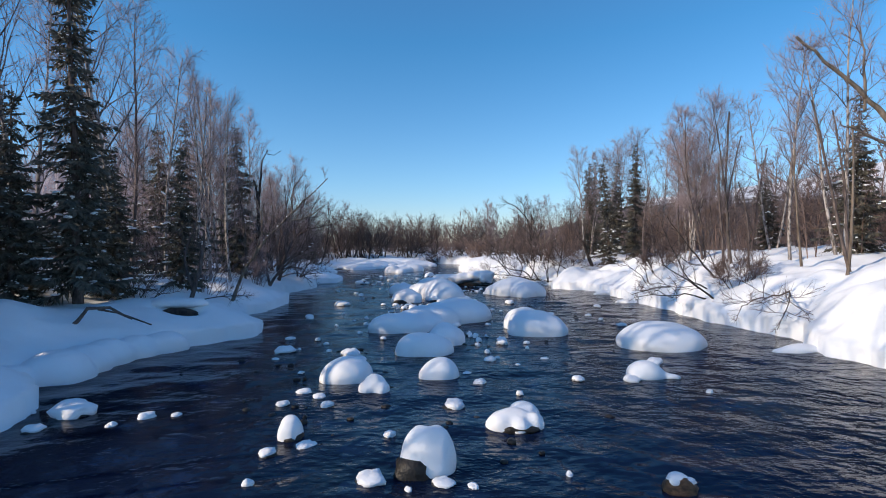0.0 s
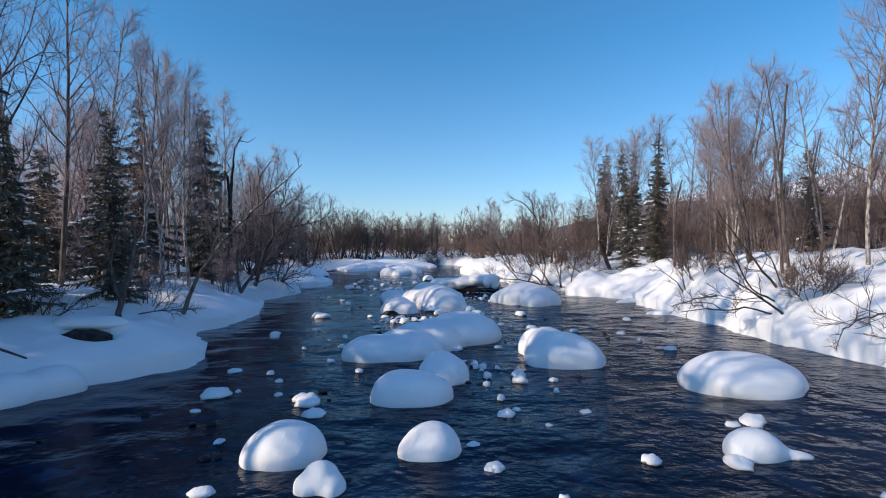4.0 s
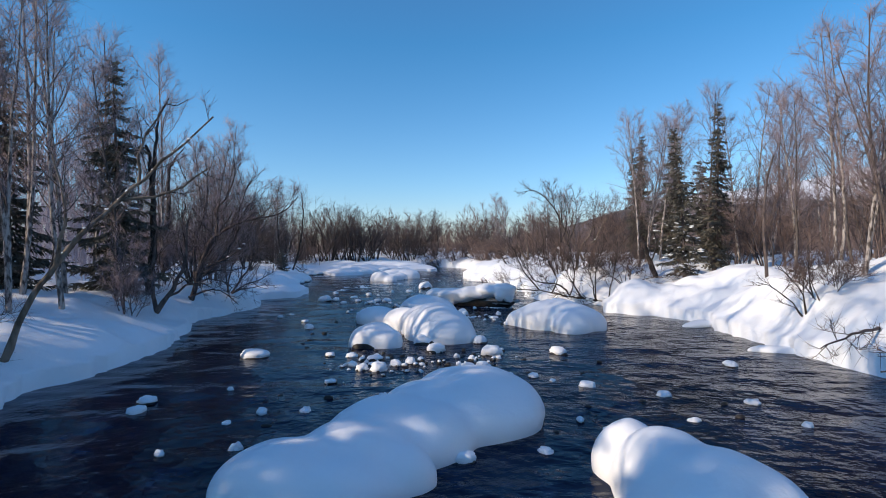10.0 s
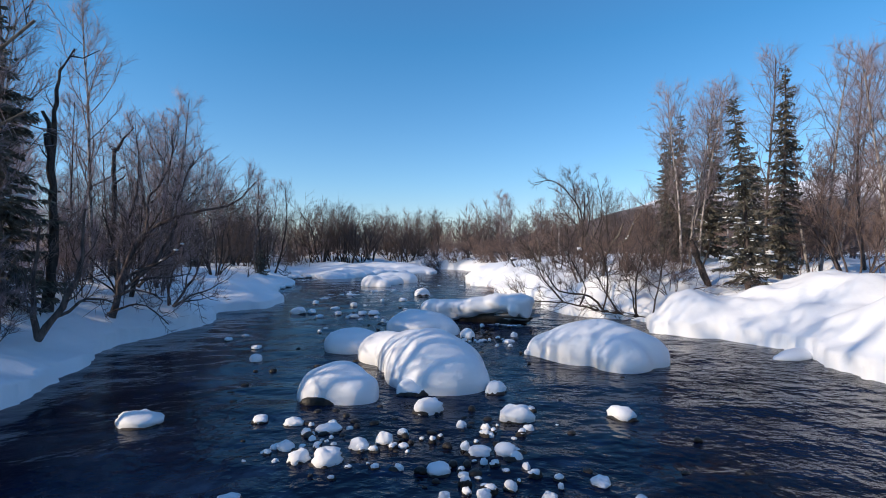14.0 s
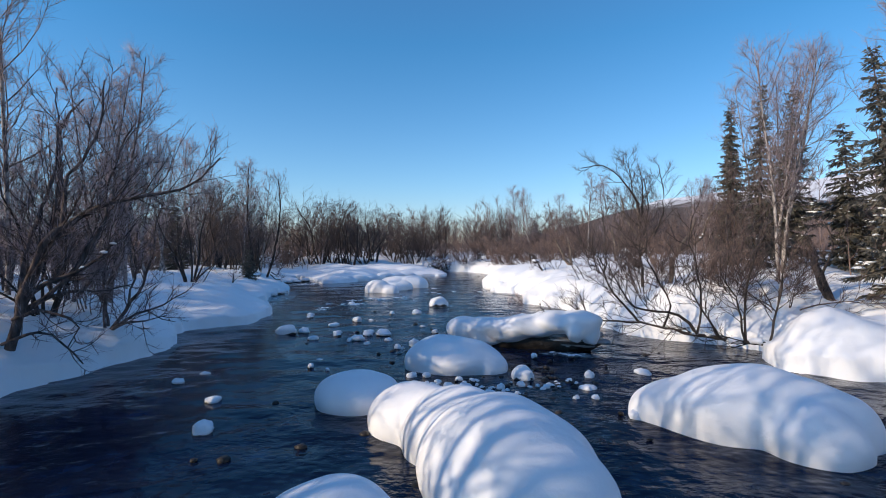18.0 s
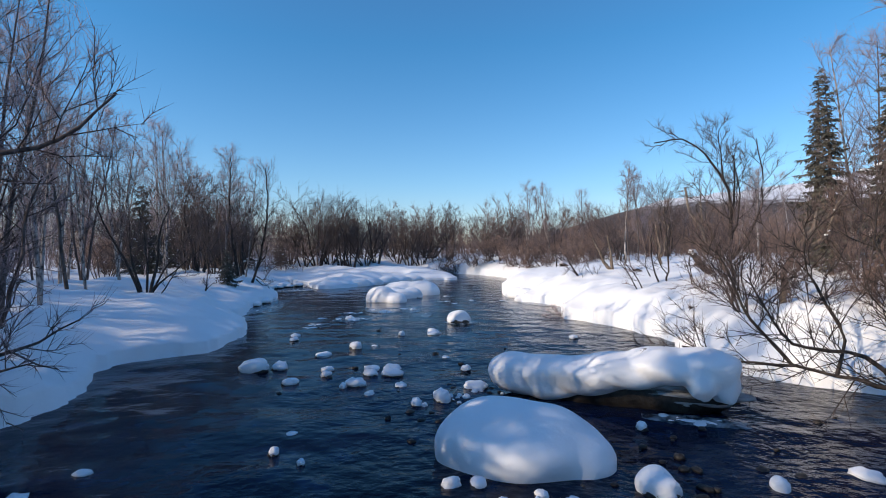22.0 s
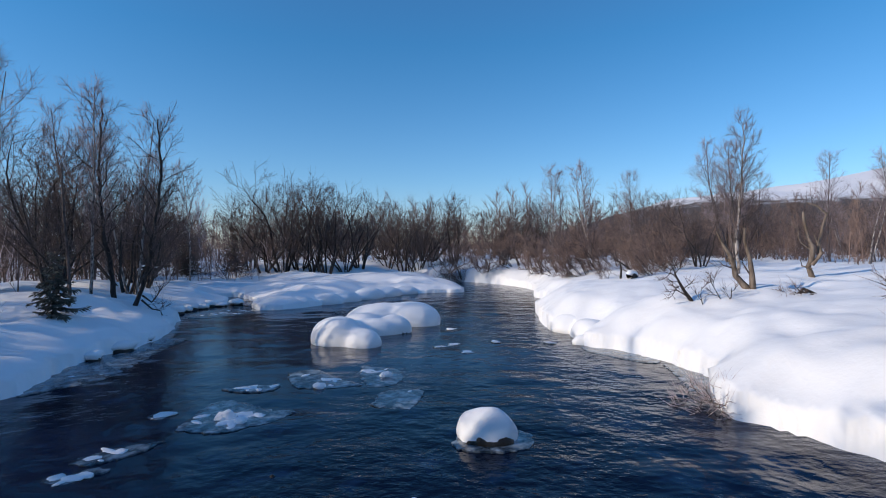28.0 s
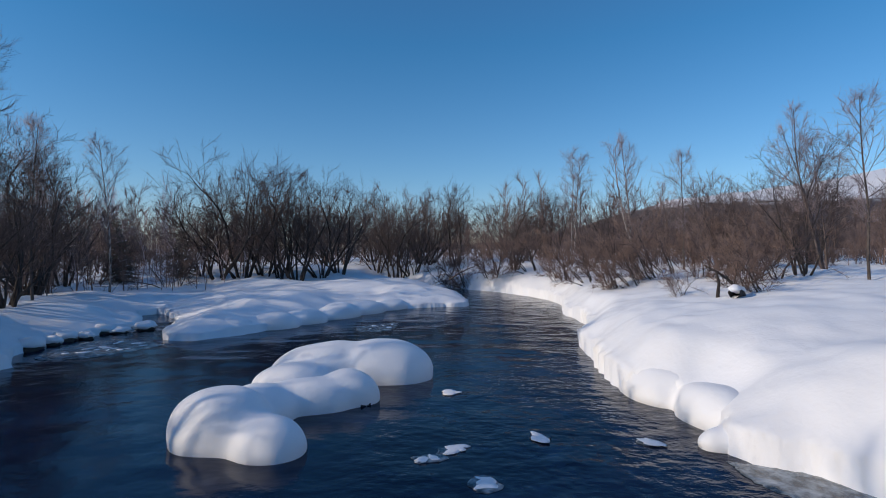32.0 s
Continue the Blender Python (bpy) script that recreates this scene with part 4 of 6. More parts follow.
for k, x, y, h in [(0, -0.7, 69.5, 2.8), (1, 1.0, 68.7, 2.8), (0, 3.2, 67.5, 3.0), (1, 4.1, 63.9, 2.6), (0, 4.2, 59.5, 2.0), (1, 4.4, 56.9, 1.5), (0, 5.0, 56.4, 1.9), (1, 5.9, 57.4, 2.4), (0, 7.4, 59.3, 2.2),
                   (1, 7.0, 56.1, 1.6), (0, 4.7, 52.3, 0.9), (1, 5.9, 50.9, 1.4), (0, 8.1, 53.9, 2.2), (1, 6.6, 53.4, 1.5), (0, 5.4, 61.2, 2.2), (1, 8.8, 57.0, 2.0)]:
    put(LEANING_WILLOWS[k], x, y, rng.uniform(-35, 35), h / LEAN_H[k])
    SPOTS.append((x, y))
plant(SNAGS, SNAG_H, [
    (1, 9.9, 12.8, 4.4), (3, 9.6, 12.6, 3.6), (0, 9.8, 18.4, 3.8), (1, 10.6, 19.6, 5.4), (2, 9.6, 16.6, 2.8), (3, 10.2, 15.0, 3.4),
    (0, -11.6, 45.4, 3.6), (2, 8.9, 23.4, 3.6), (1, 10.8, 14.0, 4.4), (3, 7.9, 40.5, 3.0), (2, 8.3, 49.6, 2.4)])


def forest(count, x0, x1, y0, y1, kinds, lo, hi, gap, keep=1.6):
    """Trees scattered over a stretch of bank, clear of the water and of each other."""
    made = tries = 0
    while made < count and tries < count * 30:
        tries += 1
        x, y = rng.uniform(x0, x1), rng.uniform(y0, y1)
        s, _, _ = shore_distance(np.array([x]), np.array([y]))
        if s[0] < keep or near_any(x, y, SPOTS, gap):
            continue
        SPOTS.append((x, y))
        put(rng.choice(kinds), x, y, rng.uniform(0, 360), rng.uniform(lo, hi), tilt=(rng.uniform(-3, 3), rng.uniform(-3, 3)))
        made += 1


forest(9, -14.5, -8.8, 2, 33, BIRCHES, 0.92, 1.18, 1.0, 2.4)
forest(6, -14, -9.0, 4, 22, SPRUCES[1:3], 0.8, 1.2, 1.2, 2.6)
forest(4, -16, -9, 4, 40, GREY_WILLOWS, 0.7, 1.2, 0.9, 1.6)
forest(7, -16, -12.5, 32, 42, BIRCHES, 0.7, 0.86, 1.2, 3.0)
forest(20, -28, -14.5, 40, 66, BIRCHES, 0.6, 0.85, 1.4, 3.0)
forest(18, -22, -11, 40, 72, WILLOWS, 0.7, 1.2, 1.0, 2.2)
forest(30, 11, 22, 4, 40, BIRCHES, 0.8, 1.05, 1.1, 3.2)
forest(24, 10.5, 20, 6, 42, WILLOWS, 0.8, 1.3, 0.9, 3.0)
forest(10, 10, 16, 5, 30, SNAGS, 0.6, 1.1, 0.8, 2.6)
forest(18, 11.5, 28, 44, 80, BIRCHES, 0.6, 0.8, 1.5, 5)
forest(26, 8, 24, 58, 84, WILLOWS, 0.7, 1.3, 1.1, 4.0)
forest(16, -12, 10, 70, 84, TALL_WILLOWS, 0.8, 1.15, 1.8, 1.0)

# ---- trees with a shape of their own ----
shaped_tree("fallen_log", "snow-capped log end among bent willow stems", "log",
            [([(5.3, 50.3, 1.1), (4.9, 49.9, 1.38), (4.7, 49.7, 1.45)], 0.13, 0.12), ([(5.2, 50.0, 1.2), (4.7, 50.0, 1.7), (4.3, 50.2, 2.0)], 0.05, 0.02), ([(4.5, 50.0, 1.1), (4.45, 49.9, 1.9)], 0.05, 0.03)],
            83, (None, (5, 0.5, 3), None), WET_BARK, WILLOW_TWIG, ((0, 0.3, 1.0, 0.14),))
shaped_tree("leaning_tree", "dead tree leaning far out over the river", "tree",
            [([(-7.0, 17.5, 0.45), (-6.6, 17.6, 1.5), (-5.9, 17.9, 2.6), (-5.1, 18.2, 3.5), (-4.0, 18.5, 4.65)], 0.062, 0.014),
             ([(-5.5, 18.05, 3.1), (-4.7, 18.3, 3.25), (-4.1, 18.5, 3.7)], 0.03, 0.012), ([(-5.2, 18.2, 3.4), (-5.2, 18.3, 4.1), (-4.9, 18.4, 4.7)], 0.03, 0.012),
             ([(-6.3, 17.7, 2.0), (-6.0, 17.5, 2.9), (-6.1, 17.4, 3.8)], 0.035, 0.012)], 71, ((6, 0.7, 3), (5, 0.5, 2), (5, 0.5, 2), (6, 0.6, 3)), DEAD_WOOD, TWIG, ((0, 0.25, 0.95, 0.028),))
shaped_tree("crooked_tree", "short crooked forked trunk leaning from the snow", "tree",
            [([(-6.9, 14.6, 0.4), (-6.95, 14.7, 1.1), (-6.75, 14.8, 1.9), (-6.7, 14.8, 2.7)], 0.08, 0.03), ([(-6.95, 14.7, 1.0), (-7.2, 14.8, 1.7), (-7.15, 14.9, 2.6)], 0.05, 0.02)], 72, ((5, 0.5, 3), (5, 0.5, 3)))
shaped_tree("hooked_tree", "tree with a long bare top bent over like a hook", "tree",
            [([(5.9, 34.8, 0.7), (5.75, 34.7, 2.3), (5.7, 34.6, 3.4), (5.45, 34.5, 4.0), (4.95, 34.4, 4.6), (4.4, 34.4, 4.97), (3.75, 34.4, 4.85)], 0.052, 0.014),
             ([(5.72, 34.6, 3.2), (5.8, 34.6, 3.9), (5.7, 34.5, 4.6)], 0.030, 0.014), ([(5.75, 34.7, 2.0), (6.3, 34.6, 2.9), (6.5, 34.6, 4.0), (6.3, 34.6, 5.0)], 0.033, 0.010),
             ([(5.45, 34.5, 4.0), (5.3, 34.3, 4.6), (5.2, 34.2, 5.1)], 0.022, 0.007), ([(5.7, 34.6, 3.0), (5.2, 34.8, 3.5), (4.9, 34.9, 4.0)], 0.022, 0.007),
             ([(5.75, 34.7, 2.4), (6.1, 34.9, 3.4), (6.0, 35.0, 4.6)], 0.030, 0.008), ([(5.8, 34.7, 1.7), (5.3, 34.6, 2.4), (5.0, 34.5, 3.2)], 0.022, 0.007)],
            73, ((14, 0.8, 6), (7, 0.7, 6), (11, 0.9, 6), (8, 0.6, 6), (8, 0.6, 6), (9, 0.8, 6), (8, 0.6, 5)), WET_BARK, LIMB_BARK)
shaped_tree("fallen_tree", "fallen willow along the bank, dark branches fanning over the water", "tree",
            [([(6.7, 27.85, 0.3), (6.26, 28.0, 0.27), (5.63, 28.3, 0.30), (4.75, 28.6, 0.42), (4.15, 28.9, 0.52), (3.72, 29.2, 0.60), (3.03, 29.5, 0.60), (2.38, 29.8, 0.78)], 0.054, 0.010),
             ([(5.63, 28.3, 0.3), (5.44, 28.3, 1.23), (5.17, 28.4, 1.75)], 0.026, 0.008), ([(5.63, 28.3, 0.3), (5.63, 28.3, 1.37), (5.96, 28.4, 2.28)], 0.029, 0.008),
             ([(6.0, 28.1, 0.3), (6.21, 28.1, 1.25), (6.41, 28.2, 2.41)], 0.026, 0.008), ([(4.75, 28.6, 0.42), (4.41, 28.73, 0.85), (3.51, 28.87, 0.98), (2.94, 29.0, 1.94)], 0.035, 0.008),
             ([(4.15, 28.9, 0.52), (4.37, 29.07, 1.02), (3.91, 29.13, 2.0), (3.87, 29.2, 2.72)], 0.029, 0.008), ([(3.72, 29.2, 0.61), (3.19, 29.3, 1.28), (2.72, 29.4, 2.29)], 0.029, 0.008),
             ([(5.18, 28.45, 0.34), (4.77, 28.4, 0.96), (4.42, 28.6, 1.68)], 0.026, 0.008), ([(3.03, 29.5, 0.6), (2.4, 29.4, 0.8), (1.8, 29.4, 0.7)], 0.016, 0.007),
             ([(4.75, 28.6, 0.42), (5.0, 28.9, 1.2), (4.8, 29.0, 2.4), (4.9, 29.1, 3.0)], 0.026, 0.008)],
            74, ((20, 1.0, 5), (11, 0.8, 5), (11, 0.9, 5), (11, 0.9, 5), (15, 1.0, 5), (12, 0.9, 5), (12, 0.9, 5), (11, 0.8, 5), (9, 0.6, 5), (12, 0.9, 5)), WET_BARK, LIMB_BARK, ((0, 0.18, 0.5, 0.10),))
shaped_tree("arched_dead_tree", "grey dead tree arching over the bank", "dead tree",
            [([(9.3, 9.7, 1.2), (8.9, 9.6, 2.8), (8.15, 9.5, 4.15), (7.5, 9.5, 4.95), (6.9, 9.5, 5.5), (6.35, 9.5, 5.9)], 0.10, 0.022),
             ([(8.4, 9.55, 3.7), (7.8, 9.5, 4.1), (7.25, 9.5, 4.3)], 0.04, 0.015), ([(7.6, 9.5, 4.6), (7.6, 9.5, 5.4), (7.5, 9.5, 6.1)], 0.03, 0.01)], 75,
            ((4, 0.5, 2), (3, 0.4, 2), (4, 0.4, 2)), DEAD_WOOD, TWIG)
shaped_tree("river_willow", "dark old willow reaching long limbs over the river", "tree",
            [([(-8.2, 26.2, 0.4), (-8.0, 26.2, 1.2), (-7.65, 26.34, 2.42), (-7.35, 26.49, 2.78), (-6.85, 26.63, 3.09), (-6.14, 26.77, 3.28), (-5.6, 26.91, 3.42), (-5.23, 27.06, 3.65), (-4.91, 27.2, 4.03)], 0.089, 0.012),
             ([(-8.06, 26.2, 0.98), (-7.8, 26.3, 1.6), (-7.17, 26.4, 1.89), (-6.58, 26.5, 2.36), (-6.22, 26.6, 2.72)], 0.056, 0.012),
             ([(-8.1, 26.2, 1.1), (-7.54, 26.0, 1.29), (-7.15, 25.93, 1.24), (-6.7, 25.87, 1.03), (-6.82, 25.8, 0.71)], 0.037, 0.010),
             ([(-8.03, 26.3, 1.25), (-7.71, 26.42, 2.24), (-7.44, 26.53, 2.72), (-7.5, 26.65, 3.64), (-7.25, 26.77, 3.96), (-7.02, 26.88, 4.61), (-7.0, 27.0, 5.46)], 0.059, 0.014),
             ([(-7.24, 26.42, 1.88), (-6.87, 26.67, 2.72), (-6.8, 26.83, 3.66), (-6.46, 27.0, 4.63)], 0.037, 0.010),
             ([(-8.06, 26.3, 1.15), (-7.6, 26.8, 1.74), (-7.24, 27.0, 2.42), (-7.06, 27.2, 3.01), (-6.52, 27.4, 4.07)], 0.044, 0.010),
             ([(-8.06, 26.3, 1.12), (-7.8, 26.73, 1.5), (-7.17, 27.07, 1.53), (-6.74, 27.4, 1.63)], 0.037, 0.010),
             ([(-8.2, 26.1, 0.7), (-7.3, 25.7, 0.95), (-6.7, 25.5, 0.8), (-6.3, 25.4, 0.5)], 0.033, 0.010),
             ([(-8.1, 26.3, 1.2), (-8.3, 26.8, 2.4), (-8.1, 27.2, 3.8), (-8.2, 27.4, 5.4)], 0.052, 0.012)],
            76, ((20, 1.3, 8), (11, 0.9, 6), (8, 0.6, 4), (22, 1.3, 8), (16, 1.2, 8), (16, 1.2, 8), (7, 0.7, 4), (6, 0.5, 3), (14, 1.3, 6)), LIMB_BARK, TWIG, ((1, 0.3, 0.9, 0.035),))
shaped_tree("forked_willow", "forked willow leaning from the snow bank", "tree",
            [([(-7.6, 23.1, 0.55), (-7.2, 23.2, 1.2), (-6.9, 23.3, 2.0), (-6.9, 23.4, 3.1)], 0.07, 0.02), ([(-7.6, 23.1, 0.6), (-7.75, 23.2, 1.5), (-7.7, 23.3, 2.7)], 0.06, 0.02),
             ([(-7.3, 23.2, 1.0), (-6.7, 23.2, 1.35), (-6.2, 23.3, 1.2)], 0.04, 0.012)], 77, ((8, 0.8, 5), (8, 0.8, 5), (6, 0.5, 4)))
shaped_tree("leaning_birch", "thin birch leaning over the far thicket", "tree",
            [([(6.4, 60.0, 1.0), (5.9, 60.2, 3.0), (5.5, 60.3, 5.0), (5.4, 60.3, 6.6)], 0.06, 0.012)], 78, ((16, 1.1, 6),), BIRCH, TWIG)
shaped_tree("low_willow", "low willow hanging over the end of the open channel", "bush",
            [([(-1.6, 66.5, 0.7), (-0.8, 66.3, 1.2), (0.2, 66.2, 1.6)], 0.05, 0.012), ([(-1.6, 66.5, 0.7), (-1.0, 66.6, 2.0), (-0.4, 66.6, 3.0)], 0.04, 0.01)], 79, ((8, 1.0, 5), (8, 1.0, 5)))
shaped_tree("forked_branch", "dead forked branch sticking out of the snow", "branch",
            [([(-7.6, 10.6, 0.55), (-7.25, 10.8, 0.95), (-6.9, 10.9, 0.98), (-6.4, 11.0, 0.72), (-6.1, 11.05, 0.62)], 0.05, 0.015), ([(-7.1, 10.85, 0.97), (-6.9, 11.1, 0.85), (-6.6, 11.2, 0.72)], 0.025, 0.01)], 80)
shaped_tree("bank_branch", "thin dead branch lying over the snowy bank", "branch",
            [([(8.0, 18.6, 0.75), (7.4, 18.3, 0.72), (6.8, 18.0, 0.62), (6.4, 17.8, 0.55)], 0.03, 0.01)], 81, ((7, 0.5, 3),))
shaped_tree("bank_branch", "bare branch reaching from the bank toward the water", "branch",
            [([(8.9, 13.2, 1.1), (8.3, 13.0, 0.95), (7.6, 12.7, 0.9), (7.0, 12.4, 0.75)], 0.023, 0.008), ([(8.6, 13.1, 1.0), (8.2, 12.5, 0.85), (7.7, 12.0, 0.6)], 0.020, 0.008)], 82, ((9, 0.7, 4), (8, 0.6, 4)))

shaped_tree("sapling", "small bare bush of thin shoots in the shaded snow", "sapling",
            [([(-7.8, 13.4, 0.75), (-7.65, 13.45, 1.1), (-7.4, 13.4, 1.45)], 0.016, 0.005), ([(-7.8, 13.4, 0.75), (-7.85, 13.3, 1.15), (-7.8, 13.35, 1.6)], 0.016, 0.005),
             ([(-7.82, 13.42, 0.75), (-8.1, 13.45, 1.05), (-8.3, 13.4, 1.3)], 0.014, 0.005), ([(-7.75, 13.42, 0.75), (-7.4, 13.5, 0.95), (-7.15, 13.5, 1.1)], 0.014, 0.005)],
            941, ((6, 0.3, 3), (6, 0.3, 3), (5, 0.3, 3), (5, 0.3, 3)), LIMB_BARK, WILLOW_TWIG)
shaped_tree("bank_branch", "thin twig lying on the shaded snow", "branch",
            [([(-7.0, 15.3, 0.72), (-6.6, 15.5, 0.78), (-6.2, 15.75, 0.80), (-5.9, 15.9, 0.76)], 0.018, 0.005), ([(-6.6, 15.5, 0.78), (-6.3, 15.4, 0.86), (-6.05, 15.4, 0.9)], 0.01, 0.004)],
            942, ((5, 0.25, 3), (3, 0.2, 2)), LIMB_BARK, WILLOW_TWIG)
shaped_tree("icy_twigs", "thin ice-coated twigs at the water's edge", "twigs",
            [([(3.0, 39.5, 0.10), (2.65, 39.4, 0.16), (2.3, 39.3, 0.10), (2.0, 39.25, 0.05)], 0.012, 0.005), ([(2.9, 39.7, 0.08), (2.55, 39.6, 0.12), (2.2, 39.6, 0.06)], 0.010, 0.005),
             ([(2.8, 39.3, 0.10), (2.5, 39.15, 0.13), (2.25, 39.05, 0.06)], 0.010, 0.005)],
            943, ((6, 0.22, 3), (6, 0.2, 3), (6, 0.2, 3)), GREY_ICE, PALE_TWIG)
shaped_tree("sapling", "bare three-stemmed sapling on the edge of the bank", "sapling",
            [([(7.95, 20.44, 0.62), (7.55, 20.56, 1.15), (6.9, 20.41, 1.46)], 0.022, 0.006),
             ([(7.95, 20.44, 0.7), (7.7, 20.32, 1.35), (7.35, 20.46, 1.86)], 0.022, 0.006),
             ([(8.17, 20.44, 0.85), (8.1, 20.56, 1.45), (7.96, 20.42, 2.3)], 0.022, 0.006)],
            901, ((4, 0.35, 2), (4, 0.35, 2), (4, 0.4, 2)), WET_BARK, WILLOW_TWIG)
shaped_tree("leaning_willow", "dark willow leaning low out over the bank", "tree",
            [([(7.97, 15.37, 0.53), (7.4, 15.49, 1.02), (6.8, 15.34, 1.36), (6.33, 15.26, 1.64)], 0.033, 0.010),
             ([(7.67, 15.37, 0.92), (7.07, 15.25, 1.23), (6.67, 15.4, 2.17), (6.4, 15.49, 2.78)], 0.023, 0.008),
             ([(7.4, 15.37, 1.02), (6.8, 15.49, 0.96), (6.19, 15.35, 1.1)], 0.013, 0.005)],
            902, ((7, 0.6, 4), (7, 0.7, 4), (4, 0.4, 3)), WET_BARK, WILLOW_TWIG)
shaped_tree("leaning_willow", "thin dark willow leaning toward the river", "tree",
            [([(8.95, 17.03, 0.9), (8.49, 17.15, 1.53), (8.02, 17.0, 2.0), (7.63, 16.92, 2.48), (7.25, 17.09, 3.1)], 0.040, 0.010),
             ([(8.87, 17.03, 1.22), (8.57, 16.91, 1.84), (8.1, 17.05, 2.39)], 0.023, 0.008),
             ([(8.49, 17.03, 1.53), (8.17, 17.15, 1.53), (7.55, 17.01, 1.85)], 0.013, 0.006)],
            903, ((8, 0.7, 4), (6, 0.6, 4), (4, 0.4, 3)), WET_BARK, WILLOW_TWIG)
shaped_tree("bank_branch", "long dead branch lying out from the bank over the water", "branch",
            [([(7.95, 15.66, 0.56), (7.26, 15.78, 0.73), (6.7, 15.63, 0.68), (6.15, 15.55, 0.75), (5.67, 15.72, 0.67)], 0.023, 0.008),
             ([(6.57, 15.66, 0.72), (6.36, 15.54, 0.86), (5.63, 15.69, 0.85)], 0.012, 0.005),
             ([(6.98, 15.66, 0.71), (6.84, 15.78, 0.92), (6.36, 15.64, 0.96)], 0.009, 0.004)],
            904, ((4, 0.3, 2), (3, 0.25, 2)), WET_BARK, WILLOW_TWIG)
shaped_tree("forked_dead_tree", "pale forked dead tree with snow in its crook", "dead tree",
            [([(6.14, 33.23, 0.93), (6.24, 33.34, 1.69), (6.35, 33.2, 2.18), (6.68, 33.11, 2.76), (6.92, 33.29, 3.2)], 0.085, 0.025),
             ([(6.35, 33.23, 2.18), (6.92, 33.11, 2.47), (7.26, 33.25, 3.05), (7.65, 33.34, 3.68)], 0.05, 0.015)],
            905, ((3, 0.3, 2), (3, 0.4, 2)), DEAD_WOOD, WILLOW_TWIG, ((1, 0.2, 0.7, 0.035),))
shaped_tree("leaning_stump", "dark dead trunk leaning over the snow", "dead tree",
            [([(8.41, 29.67, 0.85), (8.19, 29.79, 1.68), (7.83, 29.64, 2.49)], 0.11, 0.07),
             ([(8.19, 29.67, 1.68), (8.34, 29.55, 2.27), (8.27, 29.69, 2.86)], 0.03, 0.012)],
            906, (None, (3, 0.3, 2)), WET_BARK, WILLOW_TWIG)
shaped_tree("crooked_willow", "crooked dark willow with many stems low over the shaded snow", "tree",
            [([(-7.75, 28.2, 0.53), (-7.3, 28.32, 1.2), (-6.9, 28.17, 1.8), (-6.7, 28.09, 2.3), (-6.75, 28.26, 2.9), (-6.6, 28.3, 3.3)], 0.045, 0.012),
             ([(-7.75, 28.2, 0.6), (-7.1, 28.08, 0.95), (-6.6, 28.23, 1.15), (-6.1, 28.31, 1.42)], 0.036, 0.010),
             ([(-7.7, 28.2, 0.6), (-7.2, 27.9, 0.8), (-6.7, 27.7, 0.85), (-6.2, 27.6, 0.98)], 0.032, 0.008),
             ([(-7.3, 28.2, 1.2), (-7.2, 28.32, 1.9), (-7.3, 28.18, 2.6)], 0.026, 0.008),
             ([(-7.8, 28.2, 0.6), (-7.6, 27.9, 1.4), (-7.2, 27.8, 2.1), (-7.1, 27.8, 2.8)], 0.036, 0.008),
             ([(-7.8, 28.3, 0.6), (-8.0, 28.5, 1.5), (-7.9, 28.6, 2.6)], 0.036, 0.008),
             ([(-6.9, 28.1, 1.05), (-6.6, 28.2, 0.85), (-6.3, 28.2, 0.8)], 0.016, 0.006)],
            907, ((9, 0.7, 5), (8, 0.5, 4), (8, 0.5, 4), (7, 0.6, 4), (9, 0.7, 5), (9, 0.7, 5), None), LIMB_BARK, TWIG)
shaped_tree("birch_sapling", "slim white birch standing alone in the snow", "tree",
            [([(7.63, 48.23, 1.39), (7.65, 48.35, 2.57), (7.64, 48.2, 3.59), (7.69, 48.12, 4.76), (7.8, 48.2, 6.3)], 0.06, 0.012)],
            908, ((30, 0.8, 8),), BIRCH, WILLOW_TWIG)
shaped_tree("broken_tree", "weathered broken trunk split into two jagged prongs", "dead tree",
            [([(5.64, 43.91, 1.29), (5.32, 44.03, 1.72), (5.15, 43.88, 2.06), (4.96, 43.8, 2.31), (4.83, 43.97, 2.73)], 0.09, 0.02),
             ([(5.64, 43.91, 1.37), (5.57, 43.79, 1.72), (5.58, 43.94, 2.11), (5.52, 44.02, 2.51), (5.4, 43.86, 2.81)], 0.075, 0.03),
             ([(5.15, 43.91, 2.01), (5.12, 44.03, 2.09), (5.09, 43.89, 2.16)], 0.05, 0.03)],
            909, ((3, 0.25, 1), (3, 0.3, 1), None), DEAD_WOOD, WILLOW_TWIG)
shaped_tree("bent_sapling", "dark bent sapling with a few twigs growing from the snow", "sapling",
            [([(4.22, 43.69, 0.94), (3.99, 43.81, 1.37), (3.73, 43.66, 1.74), (3.61, 43.58, 1.95)], 0.05, 0.012),
             ([(3.92, 43.69, 1.47), (3.77, 43.57, 1.5), (3.68, 43.71, 1.28)], 0.012, 0.005),
             ([(3.73, 43.69, 1.74), (3.54, 43.81, 1.83), (3.34, 43.67, 1.98)], 0.012, 0.005)],
            910, ((6, 0.4, 3), (3, 0.2, 2), (3, 0.25, 2)), WET_BARK, WILLOW_TWIG)
